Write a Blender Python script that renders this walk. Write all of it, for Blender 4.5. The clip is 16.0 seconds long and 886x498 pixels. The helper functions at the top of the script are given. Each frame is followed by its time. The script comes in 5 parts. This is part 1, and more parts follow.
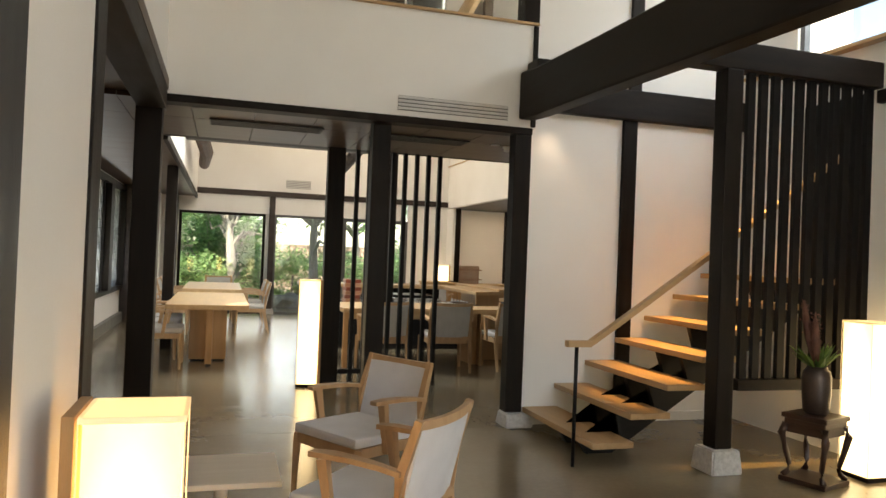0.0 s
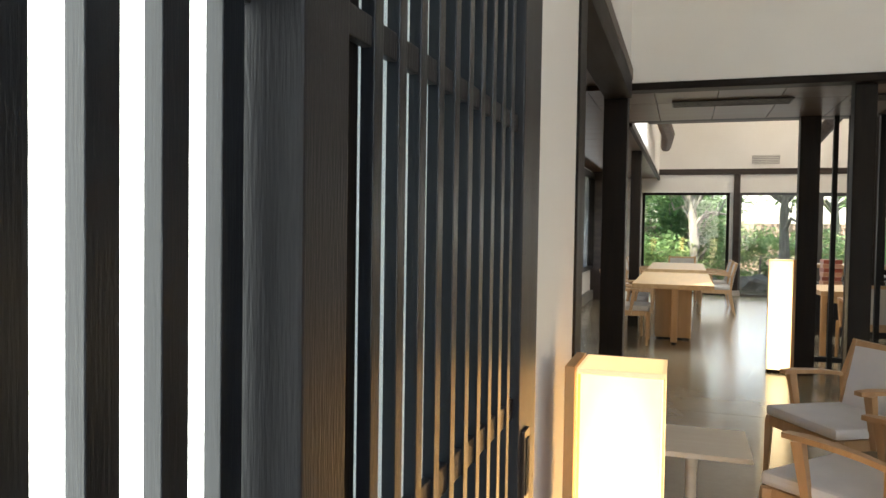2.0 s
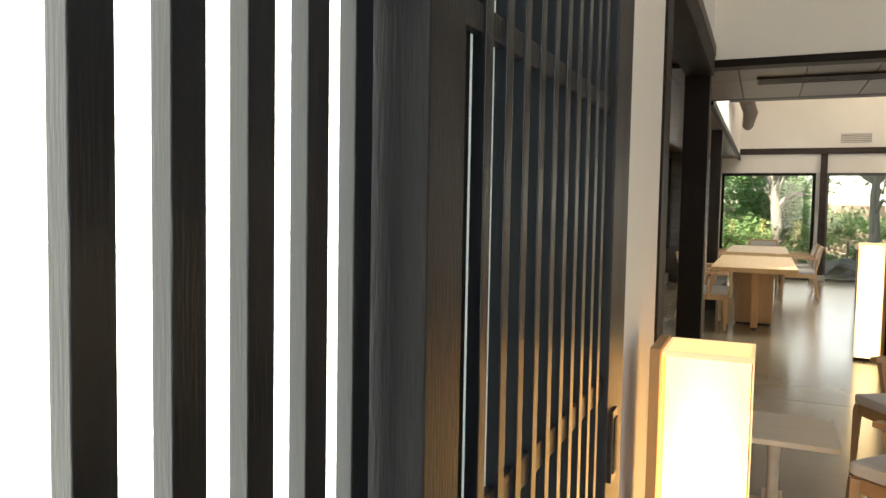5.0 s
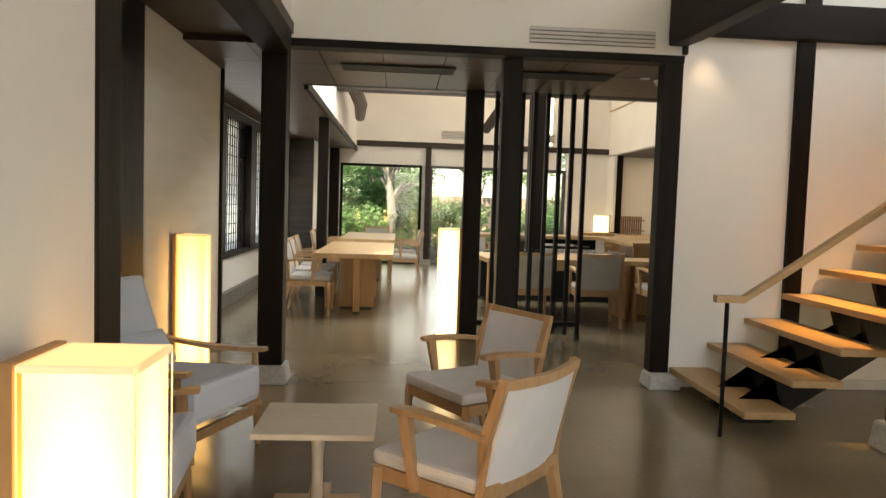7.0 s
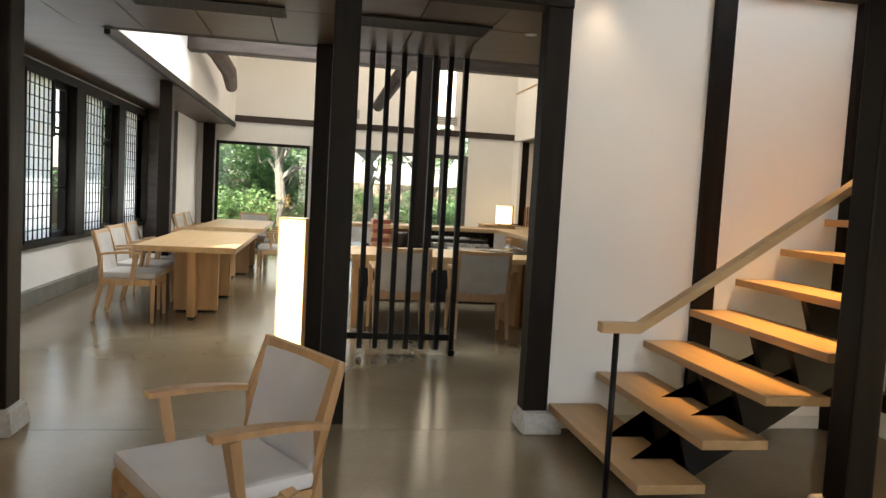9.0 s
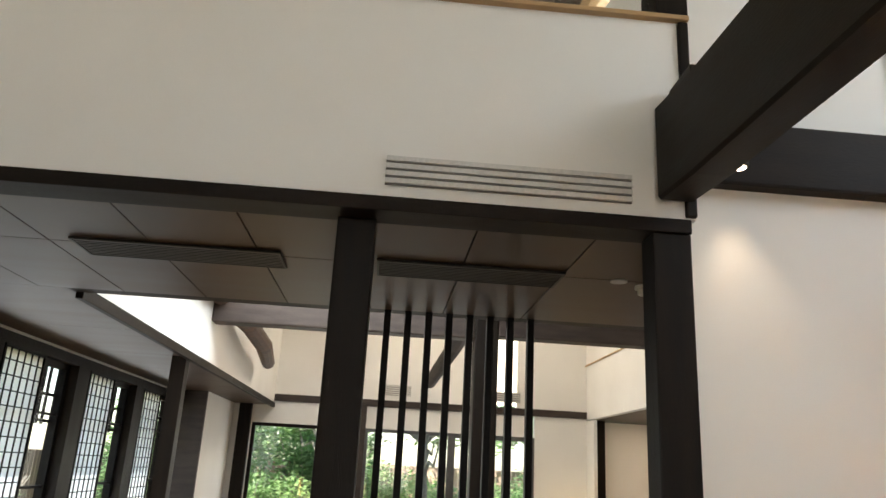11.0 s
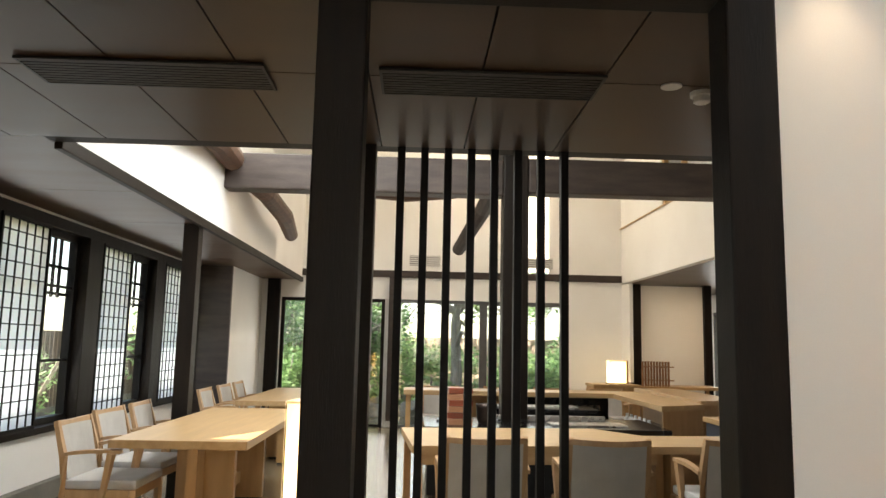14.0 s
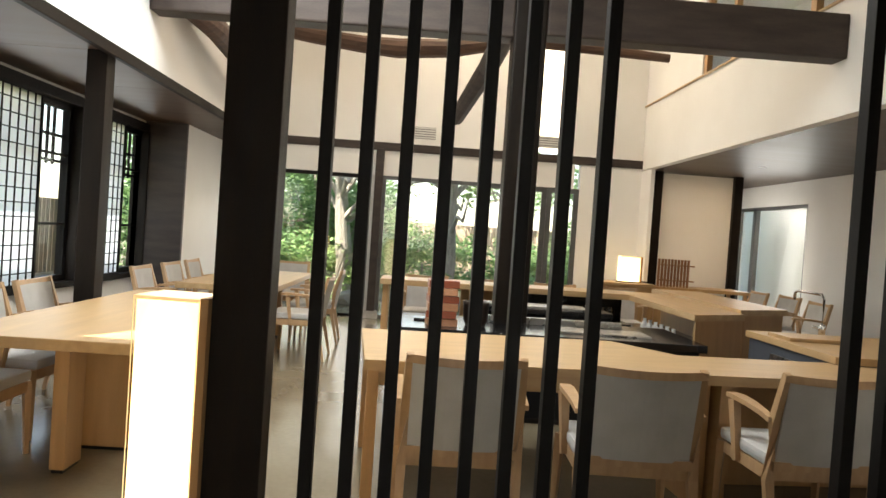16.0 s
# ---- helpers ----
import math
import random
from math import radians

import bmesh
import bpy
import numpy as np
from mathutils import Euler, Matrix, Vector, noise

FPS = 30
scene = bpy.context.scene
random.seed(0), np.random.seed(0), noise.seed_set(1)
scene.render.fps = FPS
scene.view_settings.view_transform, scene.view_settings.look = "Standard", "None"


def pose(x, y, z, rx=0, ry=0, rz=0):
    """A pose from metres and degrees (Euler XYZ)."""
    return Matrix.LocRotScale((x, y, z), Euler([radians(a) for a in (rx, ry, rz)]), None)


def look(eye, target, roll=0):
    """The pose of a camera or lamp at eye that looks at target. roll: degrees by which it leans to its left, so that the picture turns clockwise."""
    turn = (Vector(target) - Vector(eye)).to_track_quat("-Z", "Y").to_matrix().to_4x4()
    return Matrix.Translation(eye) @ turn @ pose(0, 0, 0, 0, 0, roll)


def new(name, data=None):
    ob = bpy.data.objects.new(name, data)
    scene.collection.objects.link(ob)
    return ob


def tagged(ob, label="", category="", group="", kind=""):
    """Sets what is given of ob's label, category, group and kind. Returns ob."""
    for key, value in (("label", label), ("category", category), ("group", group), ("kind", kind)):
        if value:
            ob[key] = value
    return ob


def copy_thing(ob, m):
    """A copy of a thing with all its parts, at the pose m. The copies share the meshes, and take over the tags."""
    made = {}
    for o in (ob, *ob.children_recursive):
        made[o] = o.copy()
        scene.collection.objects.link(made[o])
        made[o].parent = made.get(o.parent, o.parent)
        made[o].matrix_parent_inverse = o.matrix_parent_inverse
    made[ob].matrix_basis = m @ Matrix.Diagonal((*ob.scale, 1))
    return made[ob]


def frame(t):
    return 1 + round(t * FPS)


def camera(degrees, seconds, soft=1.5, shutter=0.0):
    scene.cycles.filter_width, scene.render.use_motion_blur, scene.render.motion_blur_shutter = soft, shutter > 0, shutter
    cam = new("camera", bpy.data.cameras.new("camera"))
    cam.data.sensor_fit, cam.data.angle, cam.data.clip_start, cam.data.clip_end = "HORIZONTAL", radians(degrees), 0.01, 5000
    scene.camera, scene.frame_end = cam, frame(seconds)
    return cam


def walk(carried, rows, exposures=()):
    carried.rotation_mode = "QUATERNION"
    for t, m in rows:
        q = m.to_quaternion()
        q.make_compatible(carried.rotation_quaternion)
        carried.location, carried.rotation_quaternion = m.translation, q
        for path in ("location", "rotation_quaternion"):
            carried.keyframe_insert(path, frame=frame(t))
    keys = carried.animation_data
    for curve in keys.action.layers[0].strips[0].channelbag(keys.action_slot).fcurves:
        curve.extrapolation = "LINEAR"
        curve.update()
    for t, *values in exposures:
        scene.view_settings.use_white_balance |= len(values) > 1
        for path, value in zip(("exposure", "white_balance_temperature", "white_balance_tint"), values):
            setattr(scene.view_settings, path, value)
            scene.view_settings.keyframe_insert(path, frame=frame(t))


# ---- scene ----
cam = camera(62.67, 16.0)
PATH = [
    (0, (0.425, 0.296, 1.461), (1.002, 2.211, 1.484), 2.28),
    (0.5, (0.431, 0.266, 1.473), (0.772, 2.236, 1.476), 1.75),
    (1, (0.427, 0.223, 1.475), (0.453, 2.222, 1.467), 1.05),
    (1.5, (0.409, 0.206, 1.442), (0.035, 2.170, 1.409), 0.96),
    (2, (0.404, 0.120, 1.453), (-0.227, 2.017, 1.390), 0.88),
    (2.5, (0.367, 0.154, 1.447), (-0.350, 2.020, 1.368), 1.09),
    (3, (0.356, 0.169, 1.451), (-0.403, 2.019, 1.376), 1.11),
    (3.2, (0.354, 0.162, 1.453), (-0.428, 2.002, 1.373), 1.34),
    (5.3, (0.381, 0.079, 1.453), (-0.425, 1.905, 1.327), 0.97),
    (5.5, (0.385, 0.102, 1.447), (-0.336, 1.963, 1.323), 0.94),
    (6, (0.482, 0.199, 1.431), (0.008, 2.138, 1.309), 0.98),
    (6.5, (0.667, 0.353, 1.435), (0.501, 2.342, 1.317), 1.51),
    (7, (0.799, 0.594, 1.416), (0.925, 2.586, 1.293), 1.88),
    (7.5, (0.946, 0.912, 1.419), (1.248, 2.884, 1.274), 2.75),
    (8, (1.181, 1.238, 1.417), (1.531, 3.201, 1.260), 2.91),
    (8.2, (1.273, 1.361, 1.414), (1.637, 3.321, 1.251), 2.89),
    (10.3, (1.782, 3.148, 1.507), (2.011, 5.131, 1.636), 3.33),
    (10.5, (1.807, 3.290, 1.535), (2.009, 5.264, 1.786), 3.15),
    (11, (1.836, 3.588, 1.628), (1.966, 5.498, 2.209), 3.12),
    (11.5, (1.830, 3.690, 1.709), (1.914, 5.517, 2.518), 2.26),
    (12, (1.823, 3.685, 1.741), (1.857, 5.423, 2.730), 1.56),
    (12.5, (1.810, 3.682, 1.747), (1.800, 5.398, 2.774), 1.45),
    (13, (1.830, 3.766, 1.637), (1.801, 5.574, 2.492), 1.70),
    (13.5, (1.842, 3.909, 1.544), (1.868, 5.839, 2.069), 0.76),
    (14, (1.934, 4.184, 1.482), (1.999, 6.166, 1.744), 1.23),
    (14.5, (2.006, 4.536, 1.445), (2.060, 6.533, 1.542), 1.92),
    (15, (2.058, 4.951, 1.469), (2.083, 6.951, 1.495), 2.79),
    (15.5, (2.143, 5.394, 1.461), (2.155, 7.393, 1.458), 3.46),
    (16, (2.146, 5.833, 1.430), (2.218, 7.831, 1.388), 3.94),
]
walk(cam, [(t, look(eye, target, roll)) for t, eye, target, roll in PATH], [(0, 1.82, 7650, 12), (1.5, 1.85, 7200, 12), (3, 1.8, 7100, 12), (5.5, 1.8, 8100, 12), (6.5, 1.75, 8500, 12), (7.5, 1.88, 7500, 12), (8, 1.9, 7400, 12), (10.5, 1.82, 7150, 12), (11.5, 1.83, 7250, 12), (12.5, 1.95, 7350, 12), (13, 2.02, 7350, 12), (13.5, 1.94, 7400, 12), (14.5, 1.9, 7700, 12), (15.5, 1.97, 7750, 12), (16, 1.97, 7500, 12)])

# ---- world and light ----
world = bpy.data.worlds.new("world")
scene.world = world
world.use_nodes = True
wn = world.node_tree.nodes
sky = wn.new("ShaderNodeTexSky")
sky.sky_type = "NISHITA"
sky.sun_disc = False
sky.sun_elevation = radians(55)
sky.sun_rotation = radians(-151.6)
wn["Background"].inputs["Strength"].default_value = 0.15
world.node_tree.links.new(sky.outputs[0], wn["Background"].inputs["Color"])


INDOOR = 0.38  # balance of the indoor light against the sun


def lamp(name, kind, m, energy, color=(1, 1, 1), size=(1, 1), spot=None):
    li = bpy.data.lights.new(name, kind)
    li.energy, li.color = energy if kind == "SUN" else energy * INDOOR, color
    if kind == "AREA":
        li.shape, li.size, li.size_y = "RECTANGLE", size[0], size[1]
    if kind == "SPOT":
        li.spot_size, li.spot_blend, li.shadow_soft_size = radians(spot), 1.0, 0.04
    if kind == "SUN":
        li.angle = radians(0.6)
    ob = new(name, li)
    ob.matrix_world = m
    return ob


lamp("sun", "SUN", look((-12, -4, 42), (2, 22, 0)), 5.0, (1.0, 0.94, 0.84))
DAY = (0.93, 0.97, 1.0)
COOL = (0.80, 0.91, 1.0)
lamp("garden_daylight", "AREA", look((2.0, 17.45, 1.2), (2.0, 5, 0.9)), 30, DAY, (4.8, 2.1))
lamp("side_daylight", "AREA", look((-1.36, 11.7, 1.7), (3, 11.7, 0.9)), 34, COOL, (6.6, 1.7))
# fill lamp added under the closed roof, brightening the hall's left side
lamp("roof_fill", "AREA", look((0.55, 11.0, 4.25), (0.2, 11.2, 0)), 245, COOL, (1.0, 4.5))
# fill for the lounge, from the assumed window behind the walker
lamp("lounge_fill", "AREA", look((2.7, -2.8, 2.1), (2.5, 6, 1.5)), 50, (0.93, 0.96, 1.0), (4.2, 2.8))
lamp("high_daylight", "AREA", look((5.2, 4.8, 4.0), (3.4, 6.2, 1.2)), 26, (0.80, 0.90, 1.0), (1.4, 1.2))
lamp("wing_daylight", "AREA", look((8.2, 18.2, 1.3), (4, 15, 0.6)), 42, DAY, (2.4, 1.8))
# extra lamp over the porch wall, standing in for sky light
lamp("porch_fill", "AREA", look((8.62, 18.4, 3.0), (9.05, 18.4, 1.1)), 90, DAY, (2.8, 0.3))
lamp("wall_washer", "SPOT", look((3.16, 6.16, 2.78), (3.28, 6.27, 1.6)), 5.5, (1.0, 0.82, 0.62), spot=75)


lamp("wing_downlight", "SPOT", look((6.95, 16.0, 2.64), (6.6, 17.5, 1.1)), 40, (1.0, 0.78, 0.52), spot=110)
lamp("stair_downlight", "SPOT", look((4.85, 5.15, 5.2), (4.42, 5.5, 1.0)), 2600, (1.0, 0.60, 0.20), spot=25)
# added fill lamp that brightens the gallery; no source is known there
lamp("gallery_fill", "AREA", look((5.37, 7.4, 4.3), (1.0, 7.4, 4.6)), 92, (0.95, 1.0, 0.96), (1.3, 1.9))
# warm fill added under the ridge to brighten the hall
lamp("ridge_fill", "AREA", look((2.75, 14.75, 6.36), (2.6, 14.0, 0)), 150, (1.0, 0.88, 0.70), (0.8, 4.4))


# ---- materials ----
def nodes_of(name):
    m = bpy.data.materials.new(name)
    m.use_nodes = True
    t = m.node_tree
    return m, t.nodes, t.links, t.nodes["Principled BSDF"]


def surface(name, c1, c2, rough=0.6, scale=4.0, stretch=(1, 1, 1), bump=0.1, fine=60.0, rvar=0.1, metal=0.0, spec=0.5, c3=None, island=0.0):
    """Two colours mixed by coarse noise, a finer grain on top, relief from the grain."""
    m, n, l, p = nodes_of(name)
    tc = n.new("ShaderNodeTexCoord")
    mp = n.new("ShaderNodeMapping")
    mp.inputs["Scale"].default_value = stretch
    l.new(tc.outputs["Object"], mp.inputs["Vector"])
    a = n.new("ShaderNodeTexNoise")
    a.inputs["Scale"].default_value, a.inputs["Detail"].default_value = scale, 5
    b = n.new("ShaderNodeTexNoise")
    b.inputs["Scale"].default_value, b.inputs["Detail"].default_value = fine, 3
    l.new(mp.outputs[0], a.inputs["Vector"])
    l.new(mp.outputs[0], b.inputs["Vector"])
    r = n.new("ShaderNodeValToRGB")
    r.color_ramp.elements[0].position, r.color_ramp.elements[1].position = 0.3, 0.7
    r.color_ramp.elements[0].color, r.color_ramp.elements[1].color = (*c1, 1), (*c2, 1)
    l.new(a.outputs["Fac"], r.inputs["Fac"])
    mix = n.new("ShaderNodeMixRGB")
    mix.blend_type = "MULTIPLY"
    mix.inputs["Fac"].default_value = 0.35
    l.new(r.outputs[0], mix.inputs["Color1"])
    g = n.new("ShaderNodeValToRGB")
    g.color_ramp.elements[0].position, g.color_ramp.elements[1].position = 0.3, 0.65
    g.color_ramp.elements[0].color = (*(c3 or (0.6, 0.6, 0.6)), 1)
    l.new(b.outputs["Fac"], g.inputs["Fac"])
    l.new(g.outputs[0], mix.inputs["Color2"])
    out = mix.outputs[0]
    if island:
        oi = n.new("ShaderNodeObjectInfo")
        hs = n.new("ShaderNodeHueSaturation")
        mr = n.new("ShaderNodeMapRange")
        mr.inputs["To Min"].default_value, mr.inputs["To Max"].default_value = 1 - island, 1 + island
        l.new(oi.outputs["Random"], mr.inputs["Value"])
        l.new(mr.outputs[0], hs.inputs["Value"])
        l.new(out, hs.inputs["Color"])
        out = hs.outputs[0]
    l.new(out, p.inputs["Base Color"])
    rr = n.new("ShaderNodeMapRange")
    rr.inputs["To Min"].default_value, rr.inputs["To Max"].default_value = max(0.02, rough - rvar), min(1, rough + rvar)
    l.new(a.outputs["Fac"], rr.inputs["Value"])
    l.new(rr.outputs[0], p.inputs["Roughness"])
    p.inputs["Metallic"].default_value = metal
    p.inputs["Specular IOR Level"].default_value = spec
    if bump:
        bp = n.new("ShaderNodeBump")
        bp.inputs["Strength"].default_value, bp.inputs["Distance"].default_value = bump, 0.002
        l.new(b.outputs["Fac"], bp.inputs["Height"])
        l.new(bp.outputs[0], p.inputs["Normal"])
    return m


def glow(name, color, strength, edge=None, drop=0.0):
    """A lit shade: paper that glows; an edge colour paints a brighter middle into its emission."""
    m, n, l, p = nodes_of(name)
    strength *= INDOOR
    p.inputs["Base Color"].default_value = (0.85, 0.8, 0.68, 1)
    p.inputs["Roughness"].default_value = 0.8
    if edge:
        tc = n.new("ShaderNodeTexCoord")
        gr = n.new("ShaderNodeTexGradient")
        gr.gradient_type = "SPHERICAL"
        mp = n.new("ShaderNodeMapping")
        mp.inputs["Location"].default_value = (-0.5 * 1.15, -0.5 * 1.15, -0.42 * 1.3)
        mp.inputs["Scale"].default_value = (1.15, 1.15, 1.3)
        l.new(tc.outputs["Generated"], mp.inputs["Vector"])
        l.new(mp.outputs[0], gr.inputs["Vector"])
        r = n.new("ShaderNodeValToRGB")
        r.color_ramp.elements[0].color, r.color_ramp.elements[1].color = (*edge, 1), (*color, 1)
        r.color_ramp.elements[0].position, r.color_ramp.elements[1].position = 0.0, 0.6
        l.new(gr.outputs["Fac"], r.inputs["Fac"])
        l.new(r.outputs[0], p.inputs["Emission Color"])
        mr = n.new("ShaderNodeMapRange")
        mr.inputs["To Min"].default_value, mr.inputs["To Max"].default_value = strength * drop, strength
        l.new(gr.outputs["Fac"], mr.inputs["Value"])
        l.new(mr.outputs[0], p.inputs["Emission Strength"])
    else:
        p.inputs["Emission Color"].default_value = (*color, 1)
        p.inputs["Emission Strength"].default_value = strength
    return m


def clear(name, tint=(0.95, 0.97, 0.96), gloss=0.045):
    m, n, l, p = nodes_of(name)
    o = n["Material Output"]
    tr = n.new("ShaderNodeBsdfTransparent")
    tr.inputs["Color"].default_value = (*tint, 1)
    gl = n.new("ShaderNodeBsdfGlossy")
    gl.inputs["Roughness"].default_value = 0.02
    mx = n.new("ShaderNodeMixShader")
    mx.inputs["Fac"].default_value = gloss
    l.new(tr.outputs[0], mx.inputs[1])
    l.new(gl.outputs[0], mx.inputs[2])
    l.new(mx.outputs[0], o.inputs["Surface"])
    return m


def leafy(name, c1, c2):
    m, n, l, p = nodes_of(name)
    g = n.new("ShaderNodeNewGeometry")
    r = n.new("ShaderNodeValToRGB")
    r.color_ramp.elements[0].color, r.color_ramp.elements[1].color = (*c1, 1), (*c2, 1)
    l.new(g.outputs["Random Per Island"], r.inputs["Fac"])
    l.new(r.outputs[0], p.inputs["Base Color"])
    p.inputs["Roughness"].default_value = 0.55
    p.inputs["Subsurface Weight"].default_value = 0.0
    o = n["Material Output"]
    tl = n.new("ShaderNodeBsdfTranslucent")
    l.new(r.outputs[0], tl.inputs["Color"])
    mx = n.new("ShaderNodeMixShader")
    mx.inputs["Fac"].default_value = 0.45
    l.new(p.outputs[0], mx.inputs[1])
    l.new(tl.outputs[0], mx.inputs[2])
    l.new(mx.outputs[0], o.inputs["Surface"])
    return m


def paper(name, color):
    m, n, l, p = nodes_of(name)
    p.inputs["Base Color"].default_value = (*color, 1)
    p.inputs["Roughness"].default_value = 0.9
    o = n["Material Output"]
    tl = n.new("ShaderNodeBsdfTranslucent")
    tl.inputs["Color"].default_value = (*color, 1)
    mx = n.new("ShaderNodeMixShader")
    mx.inputs["Fac"].default_value = 0.88
    l.new(p.outputs[0], mx.inputs[1])
    l.new(tl.outputs[0], mx.inputs[2])
    l.new(mx.outputs[0], o.inputs["Surface"])
    return m


PLASTER = surface("plaster", (0.78, 0.765, 0.74), (0.83, 0.82, 0.80), 0.85, 1.2, (1, 1, 1), 0.18, 220, 0.05, c3=(0.93, 0.93, 0.93))
PANELCLOTH = surface("wall_cloth", (0.76, 0.73, 0.66), (0.83, 0.80, 0.74), 0.9, 2.0, (1, 1, 6), 0.15, 160, 0.05, c3=(0.85, 0.85, 0.85))
DARKWOOD = surface("stained_timber", (0.006, 0.0040, 0.0030), (0.014, 0.0090, 0.0062), 0.5, 3.0, (6, 6, 0.6), 0.35, 40, 0.12, spec=0.14)
DARKBEAM = surface("stained_beam", (0.007, 0.0048, 0.0036), (0.016, 0.0108, 0.0078), 0.55, 3.0, (4, 0.7, 4), 0.4, 40, 0.12, spec=0.14)
CROSSBEAM = surface("stained_cross_beam", (0.009, 0.0064, 0.0052), (0.020, 0.0142, 0.0110), 0.55, 3.0, (0.7, 4, 4), 0.4, 40, 0.12, spec=0.14)
BLACKWOOD = surface("black_slats", (0.004, 0.0034, 0.0034), (0.009, 0.0075, 0.0070), 0.5, 4.0, (8, 8, 0.6), 0.2, 50, 0.1, spec=0.14)
SLATWOOD = surface("weathered_slats", (0.005, 0.007, 0.010), (0.011, 0.014, 0.019), 0.30, 4.0, (8, 8, 0.6), 0.2, 50, 0.08, spec=0.38)
GREYDOOR = surface("aged_door_wood", (0.012, 0.013, 0.016), (0.024, 0.025, 0.029), 0.45, 3.0, (8, 8, 0.5), 0.4, 50, 0.1, spec=0.25)
CEILWOOD = surface("brown_ceiling", (0.046, 0.026, 0.016), (0.072, 0.043, 0.028), 0.42, 1.2, (0.6, 5, 1), 0.08, 60, 0.08, spec=0.24, c3=(0.8, 0.8, 0.8))
LOGWOOD = surface("old_log", (0.062, 0.030, 0.019), (0.125, 0.066, 0.042), 0.6, 4.0, (0.8, 5, 5), 0.6, 30, 0.1)
ROOFWOOD = surface("dark_roof_timber", (0.034, 0.019, 0.012), (0.080, 0.048, 0.030), 0.65, 4.0, (0.8, 4, 2), 0.7, 26, 0.1, spec=0.3)
TIEWOOD = surface("grey_brown_beam", (0.032, 0.023, 0.020), (0.062, 0.046, 0.040), 0.55, 3.0, (0.7, 4, 4), 0.4, 40, 0.12, spec=0.3)
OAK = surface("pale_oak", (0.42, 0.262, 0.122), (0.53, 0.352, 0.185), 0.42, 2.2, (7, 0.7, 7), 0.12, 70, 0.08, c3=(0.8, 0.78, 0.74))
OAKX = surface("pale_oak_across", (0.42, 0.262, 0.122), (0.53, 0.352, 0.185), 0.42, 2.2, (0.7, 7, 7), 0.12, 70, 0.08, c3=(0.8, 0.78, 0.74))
# oak of upright parts: grain turned, a little darker and more orange
OAKZ = surface("deeper_oak_upright", (0.38, 0.21, 0.085), (0.47, 0.27, 0.12), 0.45, 2.2, (7, 7, 0.7), 0.12, 70, 0.08, c3=(0.8, 0.78, 0.74))
CHAIRWOOD = surface("beech", (0.42, 0.25, 0.125), (0.52, 0.33, 0.18), 0.4, 5.0, (5, 5, 0.8), 0.08, 80, 0.08, c3=(0.85, 0.83, 0.8))
TREADWOOD = surface("oak_tread", (0.36, 0.22, 0.10), (0.46, 0.29, 0.145), 0.4, 2.5, (8, 0.7, 8), 0.15, 70, 0.08, c3=(0.78, 0.76, 0.72))
PALEOAK = surface("bleached_oak", (0.72, 0.62, 0.49), (0.80, 0.71, 0.59), 0.45, 2.2, (0.7, 7, 7), 0.12, 70, 0.08, c3=(0.82, 0.8, 0.77))
FABRIC = surface("grey_fabric", (0.69, 0.69, 0.71), (0.77, 0.77, 0.79), 0.95, 6.0, (1, 1, 1), 0.5, 420, 0.03, spec=0.2, c3=(0.78, 0.78, 0.78))
# the grey fabric darkened, so that the dining chairs render dimmer
DINFABRIC = surface("darkened_grey_fabric", (0.47, 0.455, 0.435), (0.55, 0.535, 0.515), 0.95, 6.0, (1, 1, 1), 0.5, 420, 0.03, spec=0.2, c3=(0.78, 0.78, 0.78))
BLUEFABRIC = surface("pale_blue_fabric", (0.72, 0.80, 0.96), (0.79, 0.86, 0.98), 0.95, 6.0, (1, 1, 1), 0.5, 420, 0.03, spec=0.2, c3=(0.78, 0.78, 0.78))
FLOORMAT = surface("polished_concrete", (0.150, 0.116, 0.074), (0.218, 0.178, 0.120), 0.19, 0.9, (1, 1, 1), 0.05, 26, 0.07, c3=(0.78, 0.77, 0.75))
GRANITE = surface("granite", (0.42, 0.41, 0.39), (0.58, 0.57, 0.55), 0.7, 30, (1, 1, 1), 0.3, 160, 0.1, c3=(0.5, 0.5, 0.5))
CURB = surface("grey_curb", (0.16, 0.155, 0.14), (0.22, 0.21, 0.19), 0.7, 5, (1, 1, 1), 0.2, 90, 0.1)
BLACKSTEEL = surface("black_steel", (0.005, 0.005, 0.006), (0.010, 0.010, 0.012), 0.5, 5, (1, 1, 1), 0.05, 90, 0.08, spec=0.2)
STEEL = surface("brushed_steel", (0.50, 0.50, 0.50), (0.62, 0.62, 0.62), 0.28, 5, (1, 30, 1), 0.05, 90, 0.08, metal=1.0)
CHROME = surface("chrome", (0.72, 0.72, 0.72), (0.8, 0.8, 0.8), 0.08, 5, (1, 1, 1), 0.0, 90, 0.03, metal=1.0)
VENTGREY = surface("grille_white", (0.60, 0.59, 0.57), (0.68, 0.67, 0.65), 0.6, 5, (1, 1, 1), 0.0, 90, 0.05)
VENTDARK = surface("grille_dark", (0.007, 0.006, 0.006), (0.012, 0.011, 0.010), 0.6, 5, (1, 1, 1), 0.0, 90, 0.05)
# dark colours that put the shade of hollows and grille gaps on flat sheets
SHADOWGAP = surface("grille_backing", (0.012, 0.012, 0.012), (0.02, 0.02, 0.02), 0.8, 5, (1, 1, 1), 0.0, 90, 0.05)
VENTGAP = surface("grille_gap_shade", (0.16, 0.155, 0.15), (0.20, 0.195, 0.19), 0.8, 5, (1, 1, 1), 0.0, 90, 0.05)
ALU = surface("grey_window_frame", (0.10, 0.10, 0.10), (0.15, 0.15, 0.15), 0.4, 5, (1, 1, 1), 0.0, 90, 0.08, metal=0.4)
